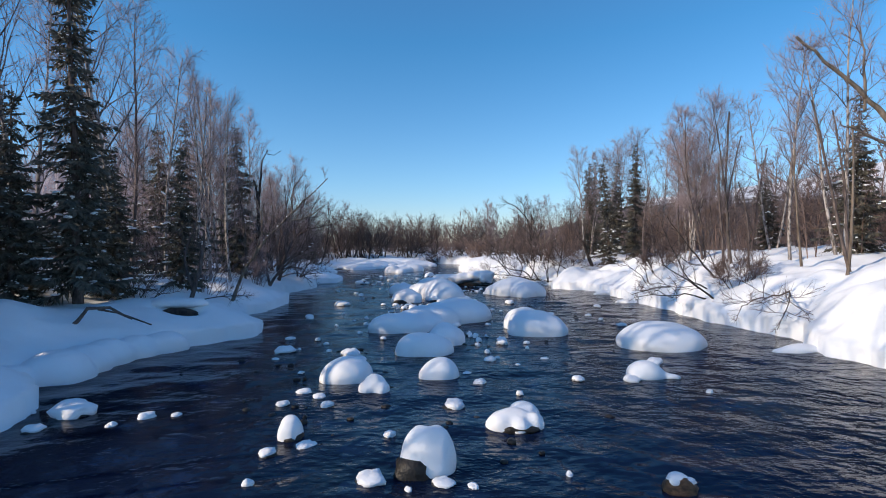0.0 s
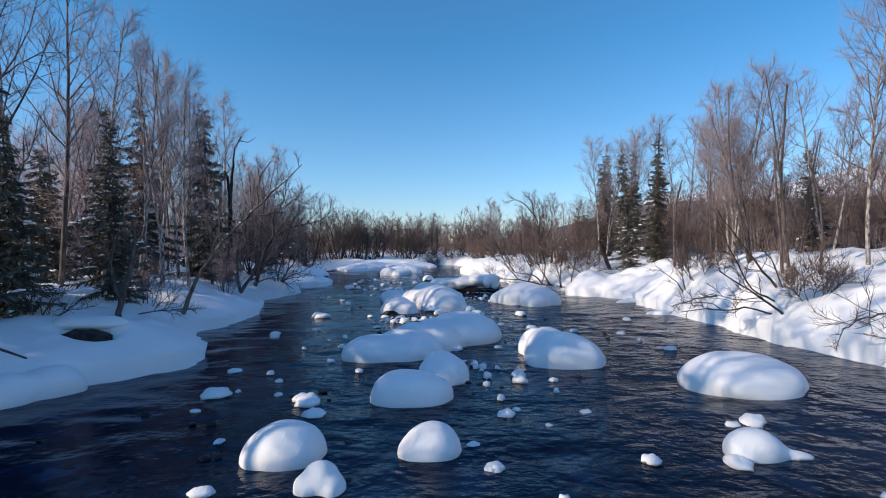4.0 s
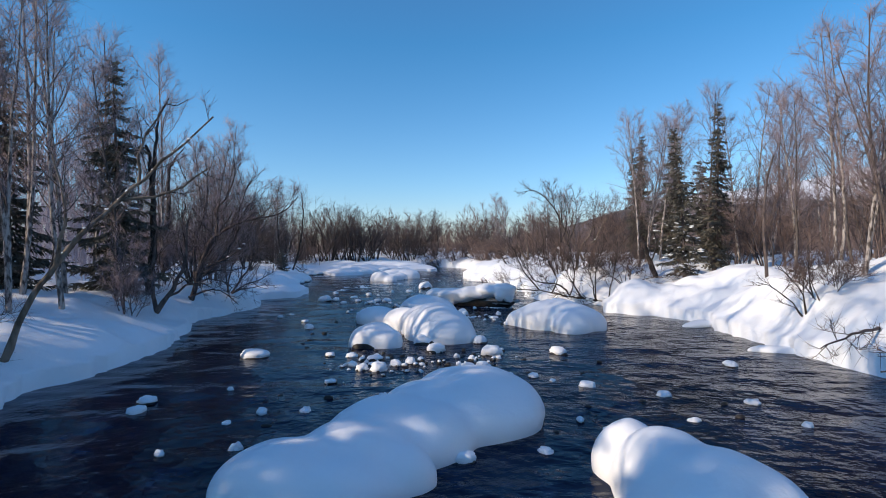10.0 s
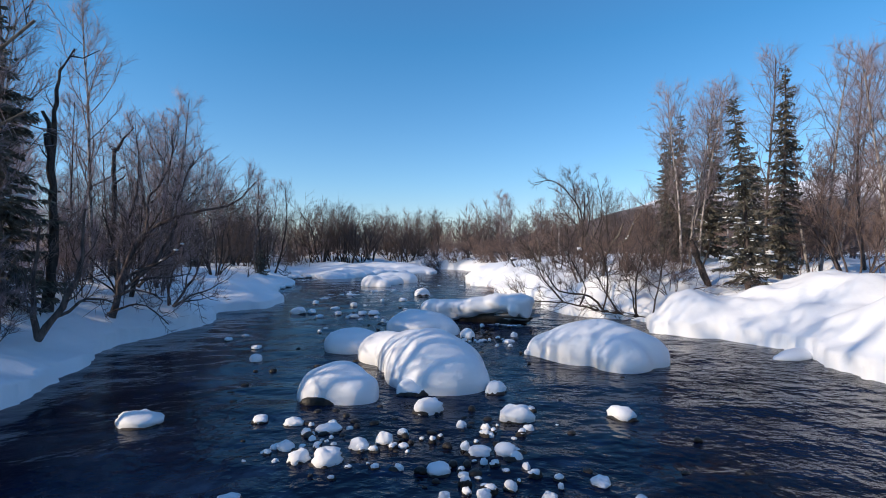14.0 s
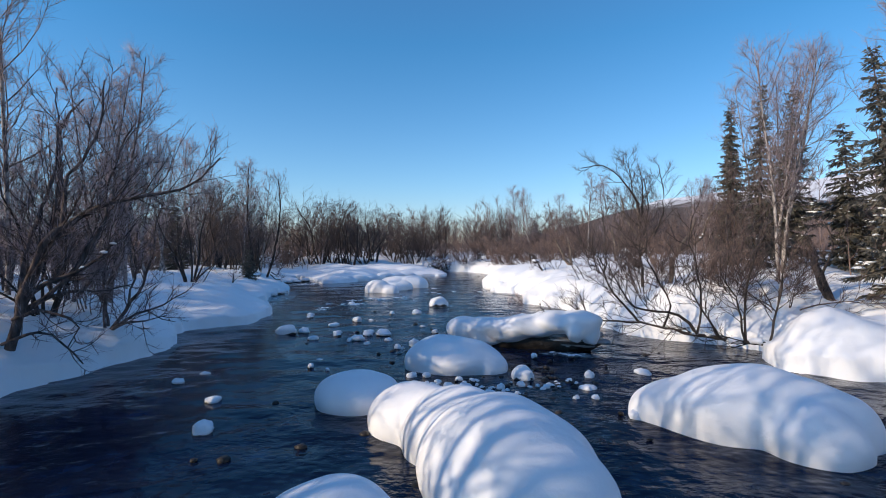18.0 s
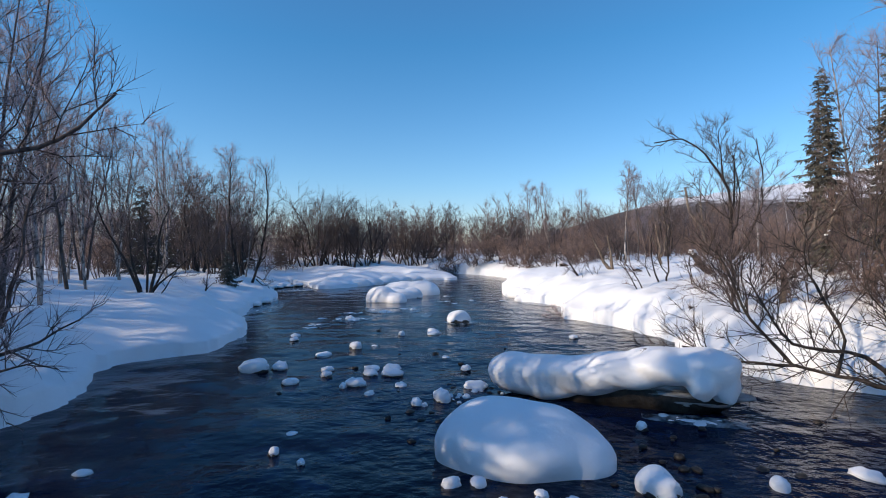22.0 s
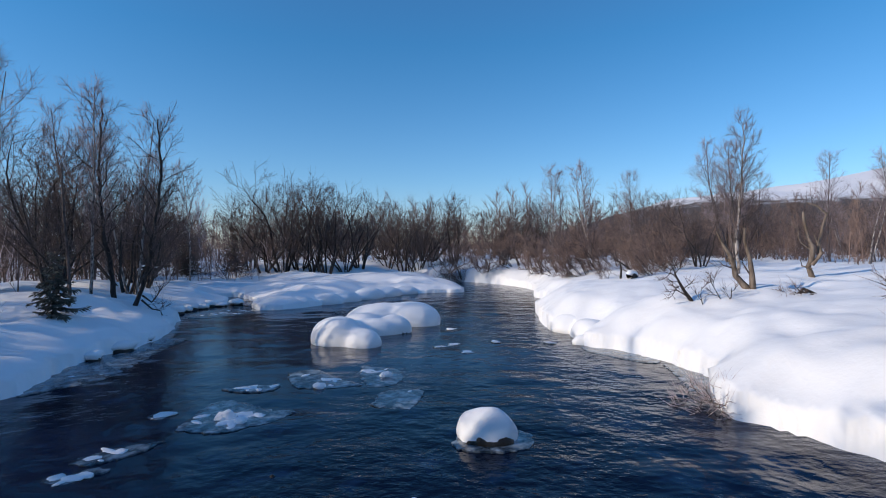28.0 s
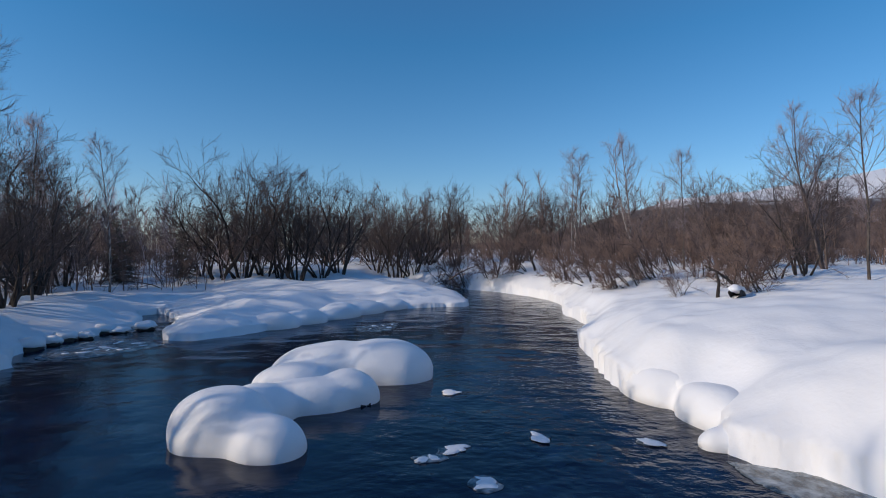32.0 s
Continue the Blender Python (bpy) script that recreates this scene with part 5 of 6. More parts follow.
shaped_tree("sapling", "thin bare shoots sticking out of the snow", "sapling",
            [([(4.77, 43.46, 1.0), (4.61, 43.58, 1.33), (4.43, 43.43, 1.59)], 0.016, 0.005),
             ([(4.84, 43.46, 1.14), (4.83, 43.34, 1.28), (4.92, 43.49, 1.47)], 0.016, 0.006),
             ([(4.26, 43.46, 1.07), (4.25, 43.58, 1.28), (4.23, 43.44, 1.49)], 0.012, 0.005)],
            911, ((3, 0.25, 2), (2, 0.15, 2), (2, 0.15, 2)), WET_BARK, WILLOW_TWIG)
shaped_tree("fallen_log", "snow-covered fallen log propped above the bank", "log",
            [([(7.25, 38.42, 1.34), (6.93, 38.54, 1.66), (6.47, 38.39, 2.13)], 0.11, 0.1)],
            912, (None,), WET_BARK, WILLOW_TWIG, ((0, 0.2, 1.0, 0.10),))
shaped_tree("sapling", "two thin crooked saplings leaning from the snow", "sapling",
            [([(4.88, 37.88, 0.81), (4.52, 38.0, 1.51), (3.96, 37.85, 2.02)], 0.022, 0.006),
             ([(4.58, 37.88, 0.94), (4.34, 37.77, 1.33), (4.09, 37.91, 1.95)], 0.022, 0.006),
             ([(4.34, 37.88, 0.8), (4.46, 38.0, 0.95), (4.58, 37.86, 0.97)], 0.012, 0.006)],
            913, ((5, 0.4, 2), (5, 0.4, 2)), WET_BARK, WILLOW_TWIG)
shaped_tree("thin_willow", "upright thin willow stems at the edge of the thicket", "bush",
            [([(5.51, 38.54, 0.99), (5.36, 38.66, 1.66), (5.23, 38.51, 2.32), (5.27, 38.43, 3.1)], 0.03, 0.01),
             ([(5.73, 38.54, 1.1), (5.72, 38.42, 1.79), (5.76, 38.57, 2.77), (5.69, 38.66, 3.69)], 0.035, 0.012),
             ([(5.75, 38.54, 1.46), (5.52, 38.66, 1.92), (5.46, 38.52, 2.38)], 0.02, 0.008),
             ([(5.2, 38.54, 1.4), (5.0, 38.42, 1.79), (5.1, 38.56, 2.25)], 0.02, 0.008)],
            914, ((7, 0.6, 3), (9, 0.7, 3), (4, 0.4, 3), (4, 0.4, 3)), WET_BARK, WILLOW_TWIG)
shaped_tree("sapling", "two bare stems leaning together over the snow", "sapling",
            [([(6.35, 37.71, 0.99), (6.18, 37.83, 1.52), (6.05, 37.68, 2.01)], 0.022, 0.01),
             ([(6.15, 37.71, 1.23), (6.0, 37.59, 1.64), (5.89, 37.73, 2.1)], 0.022, 0.01)],
            915, ((3, 0.3, 2), (3, 0.3, 2)), WET_BARK, WILLOW_TWIG)
shaped_tree("bank_branch", "thin twig lying on the snow of the bank", "branch",
            [([(5.84, 35.47, 0.98), (5.41, 35.59, 1.28), (5.12, 35.44, 1.39)], 0.016, 0.005),
             ([(5.41, 35.47, 1.28), (5.27, 35.35, 1.3), (5.17, 35.49, 1.21)], 0.01, 0.004)],
            916, ((3, 0.2, 2),), WET_BARK, WILLOW_TWIG)
shaped_tree("bank_branch", "small crooked twig on the snow", "branch",
            [([(5.18, 34.9, 0.73), (4.97, 35.02, 0.82), (4.81, 34.87, 0.77), (4.77, 34.79, 0.74)], 0.016, 0.006)],
            917, ((2, 0.12, 2),), WET_BARK, WILLOW_TWIG)
shaped_tree("pale_bent_tree", "pale bent dead tree above the bank", "dead tree",
            [([(8.05, 39.13, 1.32), (7.64, 39.25, 2.2), (7.16, 39.1, 2.69), (6.99, 39.02, 3.07), (6.76, 39.19, 3.55), (6.59, 39.22, 4.31)], 0.07, 0.03),
             ([(7.23, 39.13, 2.65), (7.13, 39.01, 3.0), (6.99, 39.15, 3.14)], 0.03, 0.012)],
            918, ((5, 0.5, 2), (2, 0.3, 2)), DEAD_WOOD, WILLOW_TWIG)
shaped_tree("sapling", "thin bare sapling leaning over the shaded snow", "sapling",
            [([(-10.37, 37.9, 0.87), (-10.08, 38.02, 1.37), (-9.71, 37.87, 1.89)], 0.022, 0.008)],
            919, ((4, 0.35, 2),), WET_BARK, WILLOW_TWIG)
shaped_tree("sapling", "small forked sapling in the shaded snow", "sapling",
            [([(-10.4, 41.03, 0.66), (-10.37, 41.15, 1.1), (-10.26, 41.0, 1.43)], 0.035, 0.012),
             ([(-10.37, 41.03, 0.78), (-10.2, 40.91, 0.94), (-10.0, 41.06, 1.11)], 0.018, 0.006)],
            920, ((3, 0.25, 2), (2, 0.2, 2)), WET_BARK, WILLOW_TWIG)
shaped_tree("twin_tree", "dark twin trunks leaning together on the shaded bank", "tree",
            [([(-10.97, 47.21, 0.61), (-10.72, 47.33, 1.44), (-10.48, 47.18, 2.25), (-10.27, 47.1, 3.26), (-10.17, 47.27, 4.55), (-10.3, 47.3, 6.3)], 0.07, 0.018),
             ([(-10.93, 47.21, 0.7), (-10.62, 47.09, 1.44), (-10.3, 47.23, 1.98), (-10.21, 47.32, 2.59)], 0.05, 0.015),
             ([(-10.76, 47.21, 0.84), (-10.52, 47.33, 0.56), (-10.18, 47.19, 0.5)], 0.03, 0.008),
             ([(-10.72, 47.21, 0.97), (-10.38, 47.09, 0.77), (-10.04, 47.22, 1.31)], 0.03, 0.008)],
            921, ((22, 1.3, 8), (6, 0.6, 4), (5, 0.5, 3), (5, 0.4, 3)), WET_BARK, WILLOW_TWIG)
shaped_tree("dark_tree", "dark-barked bare tree on the shaded bank", "tree",
            [([(-11.7, 47.4, 0.83), (-11.88, 47.52, 1.84), (-12.01, 47.37, 2.87), (-12.08, 47.29, 4.59), (-12.0, 47.3, 6.9)], 0.075, 0.02),
             ([(-11.43, 47.4, 1.05), (-11.44, 47.28, 1.84), (-11.48, 47.43, 2.94)], 0.055, 0.02)],
            922, ((22, 1.3, 8), (8, 0.8, 5)), WET_BARK, WILLOW_TWIG)
shaped_tree("dead_stump", "broken stump at the edge of the shaded trees", "dead tree",
            [([(-17.92, 58.87, 0.57), (-18.05, 58.99, 1.14), (-18.31, 58.84, 1.53)], 0.13, 0.1)],
            923, (None,), WET_BARK, WILLOW_TWIG)
shaped_tree("bank_branch", "horizontal branch with snow along it", "branch",
            [([(-12.54, 49.5, 0.72), (-12.21, 49.62, 1.72), (-11.64, 49.47, 1.73), (-11.12, 49.39, 1.77)], 0.05, 0.025)],
            924, ((3, 0.3, 2),), WET_BARK, WILLOW_TWIG, ((0, 0.3, 1.0, 0.05),))

shaped_tree("dead_tree", "tall dark snag with a forked broken top", "dead tree",
            [([(-8.86, 25.0, 0.79), (-8.8, 25.12, 2.45), (-8.73, 24.97, 4.1), (-8.74, 24.89, 4.86)], 0.12, 0.07),
             ([(-8.73, 25.0, 4.4), (-8.54, 24.88, 5.61), (-8.49, 25.03, 6.51), (-8.27, 25.11, 6.88)], 0.07, 0.02),
             ([(-8.73, 25.0, 4.4), (-8.87, 25.12, 5.16), (-8.92, 24.98, 5.41)], 0.06, 0.04),
             ([(-8.27, 25.0, 6.66), (-7.93, 24.88, 6.58), (-7.7, 25.02, 6.8)], 0.02, 0.008)],
            931, ((4, 0.4, 2), (3, 0.4, 2), None, None), WET_BARK, WILLOW_TWIG)
shaped_tree("dead_tree", "dark snag bent at its broken top", "dead tree",
            [([(-12.93, 33.6, 0.9), (-12.87, 33.72, 3.52), (-12.75, 33.57, 5.7), (-12.65, 33.49, 6.19)], 0.11, 0.07),
             ([(-12.65, 33.6, 6.14), (-12.31, 33.48, 6.55), (-12.01, 33.63, 7.03)], 0.06, 0.02),
             ([(-12.76, 33.6, 4.85), (-12.47, 33.72, 5.09), (-12.32, 33.58, 5.21)], 0.04, 0.015)],
            932, ((4, 0.3, 2), None, None), WET_BARK, WILLOW_TWIG)
shaped_tree("gnarled_dead_tree", "gnarled pale dead tree with twisted arms", "dead tree",
            [([(8.7, 46.3, 1.37), (8.61, 46.42, 1.83), (8.58, 46.27, 2.1), (8.54, 46.19, 2.38), (8.5, 46.36, 2.88), (8.43, 46.4, 3.4)], 0.09, 0.03),
             ([(8.63, 46.3, 1.88), (8.78, 46.18, 2.21), (8.86, 46.33, 2.49), (8.98, 46.42, 2.93), (8.98, 46.25, 3.31), (8.72, 46.21, 3.52), (8.53, 46.38, 3.62)], 0.06, 0.02),
             ([(8.57, 46.3, 2.32), (8.4, 46.42, 2.52), (8.2, 46.28, 2.68), (8.14, 46.19, 2.88), (8.03, 46.35, 3.07)], 0.03, 0.01),
             ([(8.78, 46.3, 2.21), (8.72, 46.18, 2.49), (8.68, 46.32, 2.77)], 0.03, 0.01),
             ([(8.63, 46.3, 1.77), (8.45, 46.42, 1.88), (8.29, 46.29, 2.05)], 0.025, 0.01)],
            933, ((2, 0.2, 1), (2, 0.3, 2)), DEAD_WOOD, WILLOW_TWIG)
shaped_tree("root_tangle", "dark uprooted tangle of roots under snow", "roots",
            [([(6.73, 43.34, 1.11), (6.48, 43.46, 1.38), (6.22, 43.31, 1.19), (6.0, 43.23, 0.91)], 0.05, 0.02),
             ([(6.75, 43.34, 1.27), (6.56, 43.22, 1.31), (6.35, 43.36, 1.1), (6.16, 43.45, 0.95)], 0.05, 0.015),
             ([(6.73, 43.34, 1.31), (6.5, 43.46, 1.42), (6.14, 43.32, 1.19), (6.01, 43.22, 1.08)], 0.04, 0.012),
             ([(6.6, 43.34, 1.19), (6.39, 43.22, 1.06), (6.22, 43.35, 1.0)], 0.04, 0.015),
             ([(6.52, 43.34, 1.4), (6.41, 43.46, 1.19), (6.35, 43.33, 0.97)], 0.03, 0.01)],
            934, ((6, 0.25, 2), (6, 0.25, 2), (5, 0.25, 2), None, None), WET_BARK, WILLOW_TWIG)


# ---- far woods: one tangle of thin bare trees ----
def far_woods(name, label, count, area, seed, lo, hi, cols, keep, boughs=16, sprays=9, thin=1.0):
    r = np.random.default_rng(seed)
    kinds = []
    for k in range(6):
        g = np.random.default_rng(seed * 50 + k)
        st = limb(g, (0, 0, -0.4), (0.05, 0.02, 1), 1.0, 0.0085, 6, 0.1, 0.05, 0.08)
        lines, tips = [st], []
        for b in range(boughs):
            p, d, rr = along(st, 0.12 + 0.86 * (b + g.uniform()) / boughs)
            br = limb(g, p, side_way(g, d, radians(g.uniform(25, 50))), 0.24 * g.uniform(0.6, 1.2) * (0.8 + 0.6 * b / boughs - 1.15 * (b / boughs) ** 2), 0.0030 * thin, 3, 0.5, 0.16, 0.4)
            lines.append(br)
            for s in range(sprays):
                q, e, _ = along(br, g.uniform(0.2, 1))
                w = side_way(g, e, g.uniform(0.3, 0.9)) + np.array([0, 0, 0.2])
                tips.append((q, q + w * 0.10 * g.uniform(0.6, 1.3), 0.0019 * thin))
        v1, f1 = tubes(lines, 3)
        v2, f2 = cones(tips)
        kinds.append((np.vstack([v1, v2]), np.vstack([triangles(f1), f2 + len(v1)])))
    x0, x1, y0, y1 = area
    xs, ys = r.uniform(x0, x1, count * 3), r.uniform(y0, y1, count * 3)
    s, _, _ = shore_distance(xs, ys)
    ok = np.nonzero(s > keep)[0][:count]
    z = bank_height(xs[ok], ys[ok], s[ok])
    vs, fs, o = [], [], 0
    for i, zz in zip(ok, z):
        v, f = kinds[r.integers(6)]
        a = r.uniform(0, 6.28)
        h = r.uniform(lo, hi)
        w = v.copy()
        w[:, 0] = (v[:, 0] * math.cos(a) - v[:, 1] * math.sin(a)) * h * 1.1 + xs[i]
        w[:, 1] = (v[:, 0] * math.sin(a) + v[:, 1] * math.cos(a)) * h * 1.1 + ys[i]
        w[:, 2] = v[:, 2] * h + zz + 0.2 * h
        vs.append(w)
        fs.append(f + o)
        o += len(v)
    ob = new(name, mesh_from(name, np.vstack(vs), np.vstack(fs), cols, False))
    tagged(ob, label, "woods", kind="stuff")


far_woods("far_woods", "grey birch woods deeper in the shaded bank", 130, (-30, -15, 22, 38), 70, 6.0, 8.6, PALE_TWIG, 3, thin=0.8)
far_woods("far_woods", "dense bare birch woods behind the snowy bank", 190, (-62, -27, 2, 95), 61, 6.0, 9.0, PALE_TWIG, 3, thin=0.7)
far_woods("far_woods", "brown leafless thicket behind the sunny bank", 280, (17, 60, 5, 44), 62, 3.0, 6.5, WILLOW_TWIG, 3)
far_woods("far_woods", "lower brown thicket beyond the open snow of the sunny bank", 300, (17, 62, 44, 95), 71, 2.2, 4.0, WILLOW_TWIG, 3)
far_woods("far_woods", "distant brown birch thicket beyond the river bend", 720, (-60, 75, 75, 125), 63, 4.0, 7.6, WILLOW_TWIG, 3)
far_woods("far_woods", "dense brown thicket behind the shaded inlet", 190, (-42, -15, 50, 80), 67, 2.6, 5.2, WILLOW_TWIG, 3.5, 14, 5)
far_woods("far_thicket", "low brown willow scrub behind the shaded inlet", 300, (-36, -12, 46, 80), 68, 1.6, 3.2, WILLOW_TWIG, 3.0, 9, 3)
far_woods("far_thicket", "low brown willow thicket round the river bend", 1100, (-45, 60, 71, 110), 64, 2.2, 4.2, WILLOW_TWIG, 1.5, 9, 3)
far_woods("far_thicket", "low brown thicket behind the trees of the sunny bank", 420, (11.5, 40, 6, 41), 65, 1.6, 3.4, WILLOW_TWIG, 3, 9, 3)
far_woods("far_thicket", "low brown thicket beyond the open snow", 330, (16, 48, 42, 76), 69, 1.8, 3.6, WILLOW_TWIG, 3, 9, 3)
far_woods("far_thicket", "low grey brush between the trunks of the shaded bank", 200, (-40, -11.5, 4, 70), 66, 1.4, 3.0, PALE_TWIG, 3.5, 9, 3, 0.7)


# ---- far hill with a snowy crown ----
def hill():
    n, m = 90, 30
    vs = []
    for i in range(n):
        for j in range(m):
            x = -300 + 3300 * i / (n - 1)
            y = 900 + 900 * j / (m - 1)
            top = 300 * math.exp(-((x - 1750) / 850) ** 2) + 90 * math.exp(-((x - 700) / 420) ** 2)
            k = math.sin(math.pi * j / (m - 1) * 0.5) ** 1.3
            vs.append((x, y, top * k - 4 + 9 * float(vnoise(x / 90, y / 90, 4)) * k))
    i, j = np.meshgrid(np.arange(n - 1), np.arange(m - 1), indexing="ij")
    a = (i * m + j).ravel()
    mt, nt, b = material("hill_cover")
    tc = nt.nodes.new("ShaderNodeTexCoord")
    sep = nt.nodes.new("ShaderNodeSeparateXYZ")
    nt.links.new(tc.outputs["Object"], sep.inputs["Vector"])
    nz = noise_tex(nt, 0.02, 5.0, 0.65)
    mul = node(nt, "ShaderNodeMath")
    mul.operation = "MULTIPLY_ADD"
    mul.inputs[1].default_value = 90
    nt.links.new(nz.outputs["Fac"], mul.inputs[0])
    nt.links.new(sep.outputs["Z"], mul.inputs[2])
    sc = node(nt, "ShaderNodeMath")
    sc.operation = "DIVIDE"
    sc.inputs[1].default_value = 250
    nt.links.new(mul.outputs[0], sc.inputs[0])
    nt.links.new(ramp(nt, sc.outputs[0], [(0.64, (0.085, 0.066, 0.056)), (0.74, (0.80, 0.80, 0.82))]).outputs["Color"], b.inputs["Base Color"])
    b.inputs["Roughness"].default_value = 0.9
    ob = new("backdrop", mesh_from("backdrop", vs, np.stack([a, a + m, a + m + 1, a + 1], 1), mt))
    tagged(ob, "far rounded hill with brown woods and a snowy crown", "hill", kind="structure")


hill()


# ---- small snow-capped stones ----
def stone(seed, brown=False, bare=False):
    """A small wet stone with a cap of snow, one metre wide and one high."""
    base = new("snowy_stone")
    tagged(base, "small brown stone with a thin snow cap" if brown else "dark wet stone with a dab of snow on top" if bare else "small wet stone with a snow cap in dark water", "stone", "small stones in the river")
    r = random.Random(seed)
    cap, wide = (0.56, 0.8) if bare else (0.54, 0.62) if brown else (0.28, 1.0)
    lumps = [ball(0, 0, cap, 0.49 * wide, 0.44 * wide, 0.90 - cap, 0, 9, 16, 2.3, 0.34, seed, 1.9), ball(r.uniform(-0.32, 0.32), r.uniform(-0.25, 0.25), cap - 0.02, 0.34 * wide, 0.30 * wide, 0.70 - cap, 0, 8, 14, 2.3, 0.36, seed + 50, 2.0)]
    v, f = merged(lumps)
    part("snow_cap", mesh_from("snow_cap", v, f, SNOW), base)
    v, f = ball(r.uniform(-0.06, 0.06), -0.05, 0.0, 0.50, 0.46, 0.66 if bare or brown else 0.26, 0, 9, 14, 2.6, 0.45, seed + 9, 2.0)
    part("rock", mesh_from("rock", v, f, BROWN_ROCK if brown else ROCK), base)
    return base


STONES = [stone(i) for i in range(500, 510)]
BARE_STONES = [stone(i, bare=True) for i in range(510, 516)]
FIRST_STONES = {id(o): o for o in STONES + BARE_STONES}
rng = random.Random(17)


def drop(stone_list, rows):
    """Stones by x, y, width and height."""
    for x, y, w, h in rows:
        ob = rng.choice(stone_list)
        m = pose(x, y, -0.01, 0, 0, rng.uniform(0, 360)) @ Matrix.Diagonal((w * 0.95, w * rng.uniform(0.7, 0.98), max(h * 1.1, 0.32 * w), 1))
        if not FIRST_STONES.pop(id(ob), None):
            ob = copy_thing(ob, Matrix())
        ob.matrix_basis = m


drop(STONES, [
    (-4.97, 7.05, 0.66, 0.14), (-4.13, 6.54, 0.15, 0.07), (-3.88, 6.86, 0.25, 0.09), (-3.54, 6.97, 0.15, 0.04), (-1.89, 5.63, 0.21, 0.08), (-1.54, 5.84, 0.23, 0.07),
    (-1.82, 4.87, 0.12, 0.08), (-0.69, 4.93, 0.3, 0.12), (-0.01, 4.88, 0.23, 0.07), (0.26, 4.82, 0.13, 0.05), (-0.33, 4.76, 0.1, 0.04), (-0.64, 6.12, 0.16, 0.08),
    (0.14, 7.24, 0.29, 0.12), (0.58, 8.49, 0.2, 0.08), (-2.11, 7.97, 0.24, 0.09), (-1.84, 7.75, 0.21, 0.07), (-1.62, 7.31, 0.2, 0.09), (-2.27, 7.4, 0.19, 0.07),
    (-3.34, 11.14, 0.47, 0.12), (2.2, 8.66, 0.22, 0.08), (3.05, 8.56, 0.33, 0.06), (1.19, 5.03, 0.08, 0.06), (3.95, 7.85, 0.12, 0.06),
])
drop(STONES, [
    (1.12, 7.81, 0.12, 0.07), (0.89, 10.16, 0.24, 0.09), (1.35, 12.34, 0.31, 0.09), (0.81, 12.18, 0.18, 0.11), (-5.01, 6.43, 0.27, 0.08), (-5.54, 7.1, 0.09, 0.05),
    (-1.9, 10.76, 0.51, 0.15), (-4.27, 16.78, 0.29, 0.09),
])
drop(STONES, [
    (-3.69, 12.73, 0.26, 0.07), (-2.99, 12.53, 0.15, 0.07), (-2.66, 11.96, 0.14, 0.07), (-2.51, 9.28, 0.15, 0.04), (3.91, 9.79, 0.39, 0.07), (0.4, 9.12, 0.17, 0.05),
    (0.75, 11.65, 0.14, 0.1), (0.9, 10.9, 0.14, 0.09), (1.87, 11.92, 0.16, 0.07), (1.96, 10.27, 0.17, 0.04), (4.88, 14.46, 0.31, 0.09),
])
drop(STONES, [
    (-4.11, 16.25, 0.29, 0.12), (-3.8, 19.95, 0.57, 0.19), (-2.43, 11.18, 0.13, 0.06), (-3.32, 10.41, 0.17, 0.05), (-3.12, 11.39, 0.11, 0.05), (-1.64, 10.16, 0.31, 0.12),
    (1.31, 11.88, 0.29, 0.11), (1.78, 11.25, 0.09, 0.08), (1.37, 9.74, 0.1, 0.05), (5.53, 19, 0.3, 0.1), (2.52, 20.18, 0.42, 0.16), (2.42, 17.51, 0.29, 0.11),
    (0.79, 13.02, 0.21, 0.06), (-1.45, 12.68, 0.21, 0.06), (1.06, 10.38, 0.13, 0.05), (3.62, 9.72, 0.2, 0.05), (4.63, 15.55, 0.14, 0.08),
])
drop(STONES, [
    (-2.14, 13.49, 0.19, 0.07), (-2.19, 14.88, 0.15, 0.1), (-2.99, 14.76, 0.15, 0.07), (-2.37, 16.21, 0.18, 0.09), (-1.8, 16.31, 0.21, 0.06), (-2.68, 15.79, 0.17, 0.04),
    (3.45, 17, 0.23, 0.08), (4.54, 16.57, 0.22, 0.08), (3.36, 15.81, 0.17, 0.06), (1.68, 18.22, 0.2, 0.07), (1.9, 15.87, 0.12, 0.06), (1.25, 14.8, 0.18, 0.07),
    (1.11, 20.08, 0.51, 0.2), (0.05, 13.42, 0.13, 0.05), (0.35, 14.59, 0.24, 0.11),
])
drop(STONES, [
    (-0.79, 16.92, 0.15, 0.1), (2.15, 15.45, 0.21, 0.06), (-0.07, 20.46, 0.44, 0.19), (-1.09, 18.72, 0.33, 0.17), (-1.4, 18.77, 0.26, 0.13), (-0.82, 19.13, 0.23, 0.12),
    (-0.54, 19.28, 0.22, 0.13), (0.11, 18.51, 0.27, 0.09), (-2.29, 20.11, 0.26, 0.07), (-1.81, 19.96, 0.25, 0.09),
])
drop(STONES, [
    (-3.7, 23.82, 0.35, 0.15), (-5.02, 31.46, 0.54, 0.25), (-3.28, 17.39, 0.11, 0.07), (-1.79, 17.88, 0.22, 0.06), (0.71, 26.47, 0.4, 0.21), (0.97, 21.44, 0.34, 0.17),
    (0.84, 18.95, 0.29, 0.12), (-1.64, 19.09, 0.22, 0.1), (-1.29, 19.71, 0.32, 0.1), (0.55, 18.95, 0.26, 0.1), (0.53, 17.93, 0.19, 0.07), (0.8, 18.12, 0.15, 0.08),
    (1.12, 17.84, 0.16, 0.09), (-0.3, 18.54, 0.11, 0.07),
])
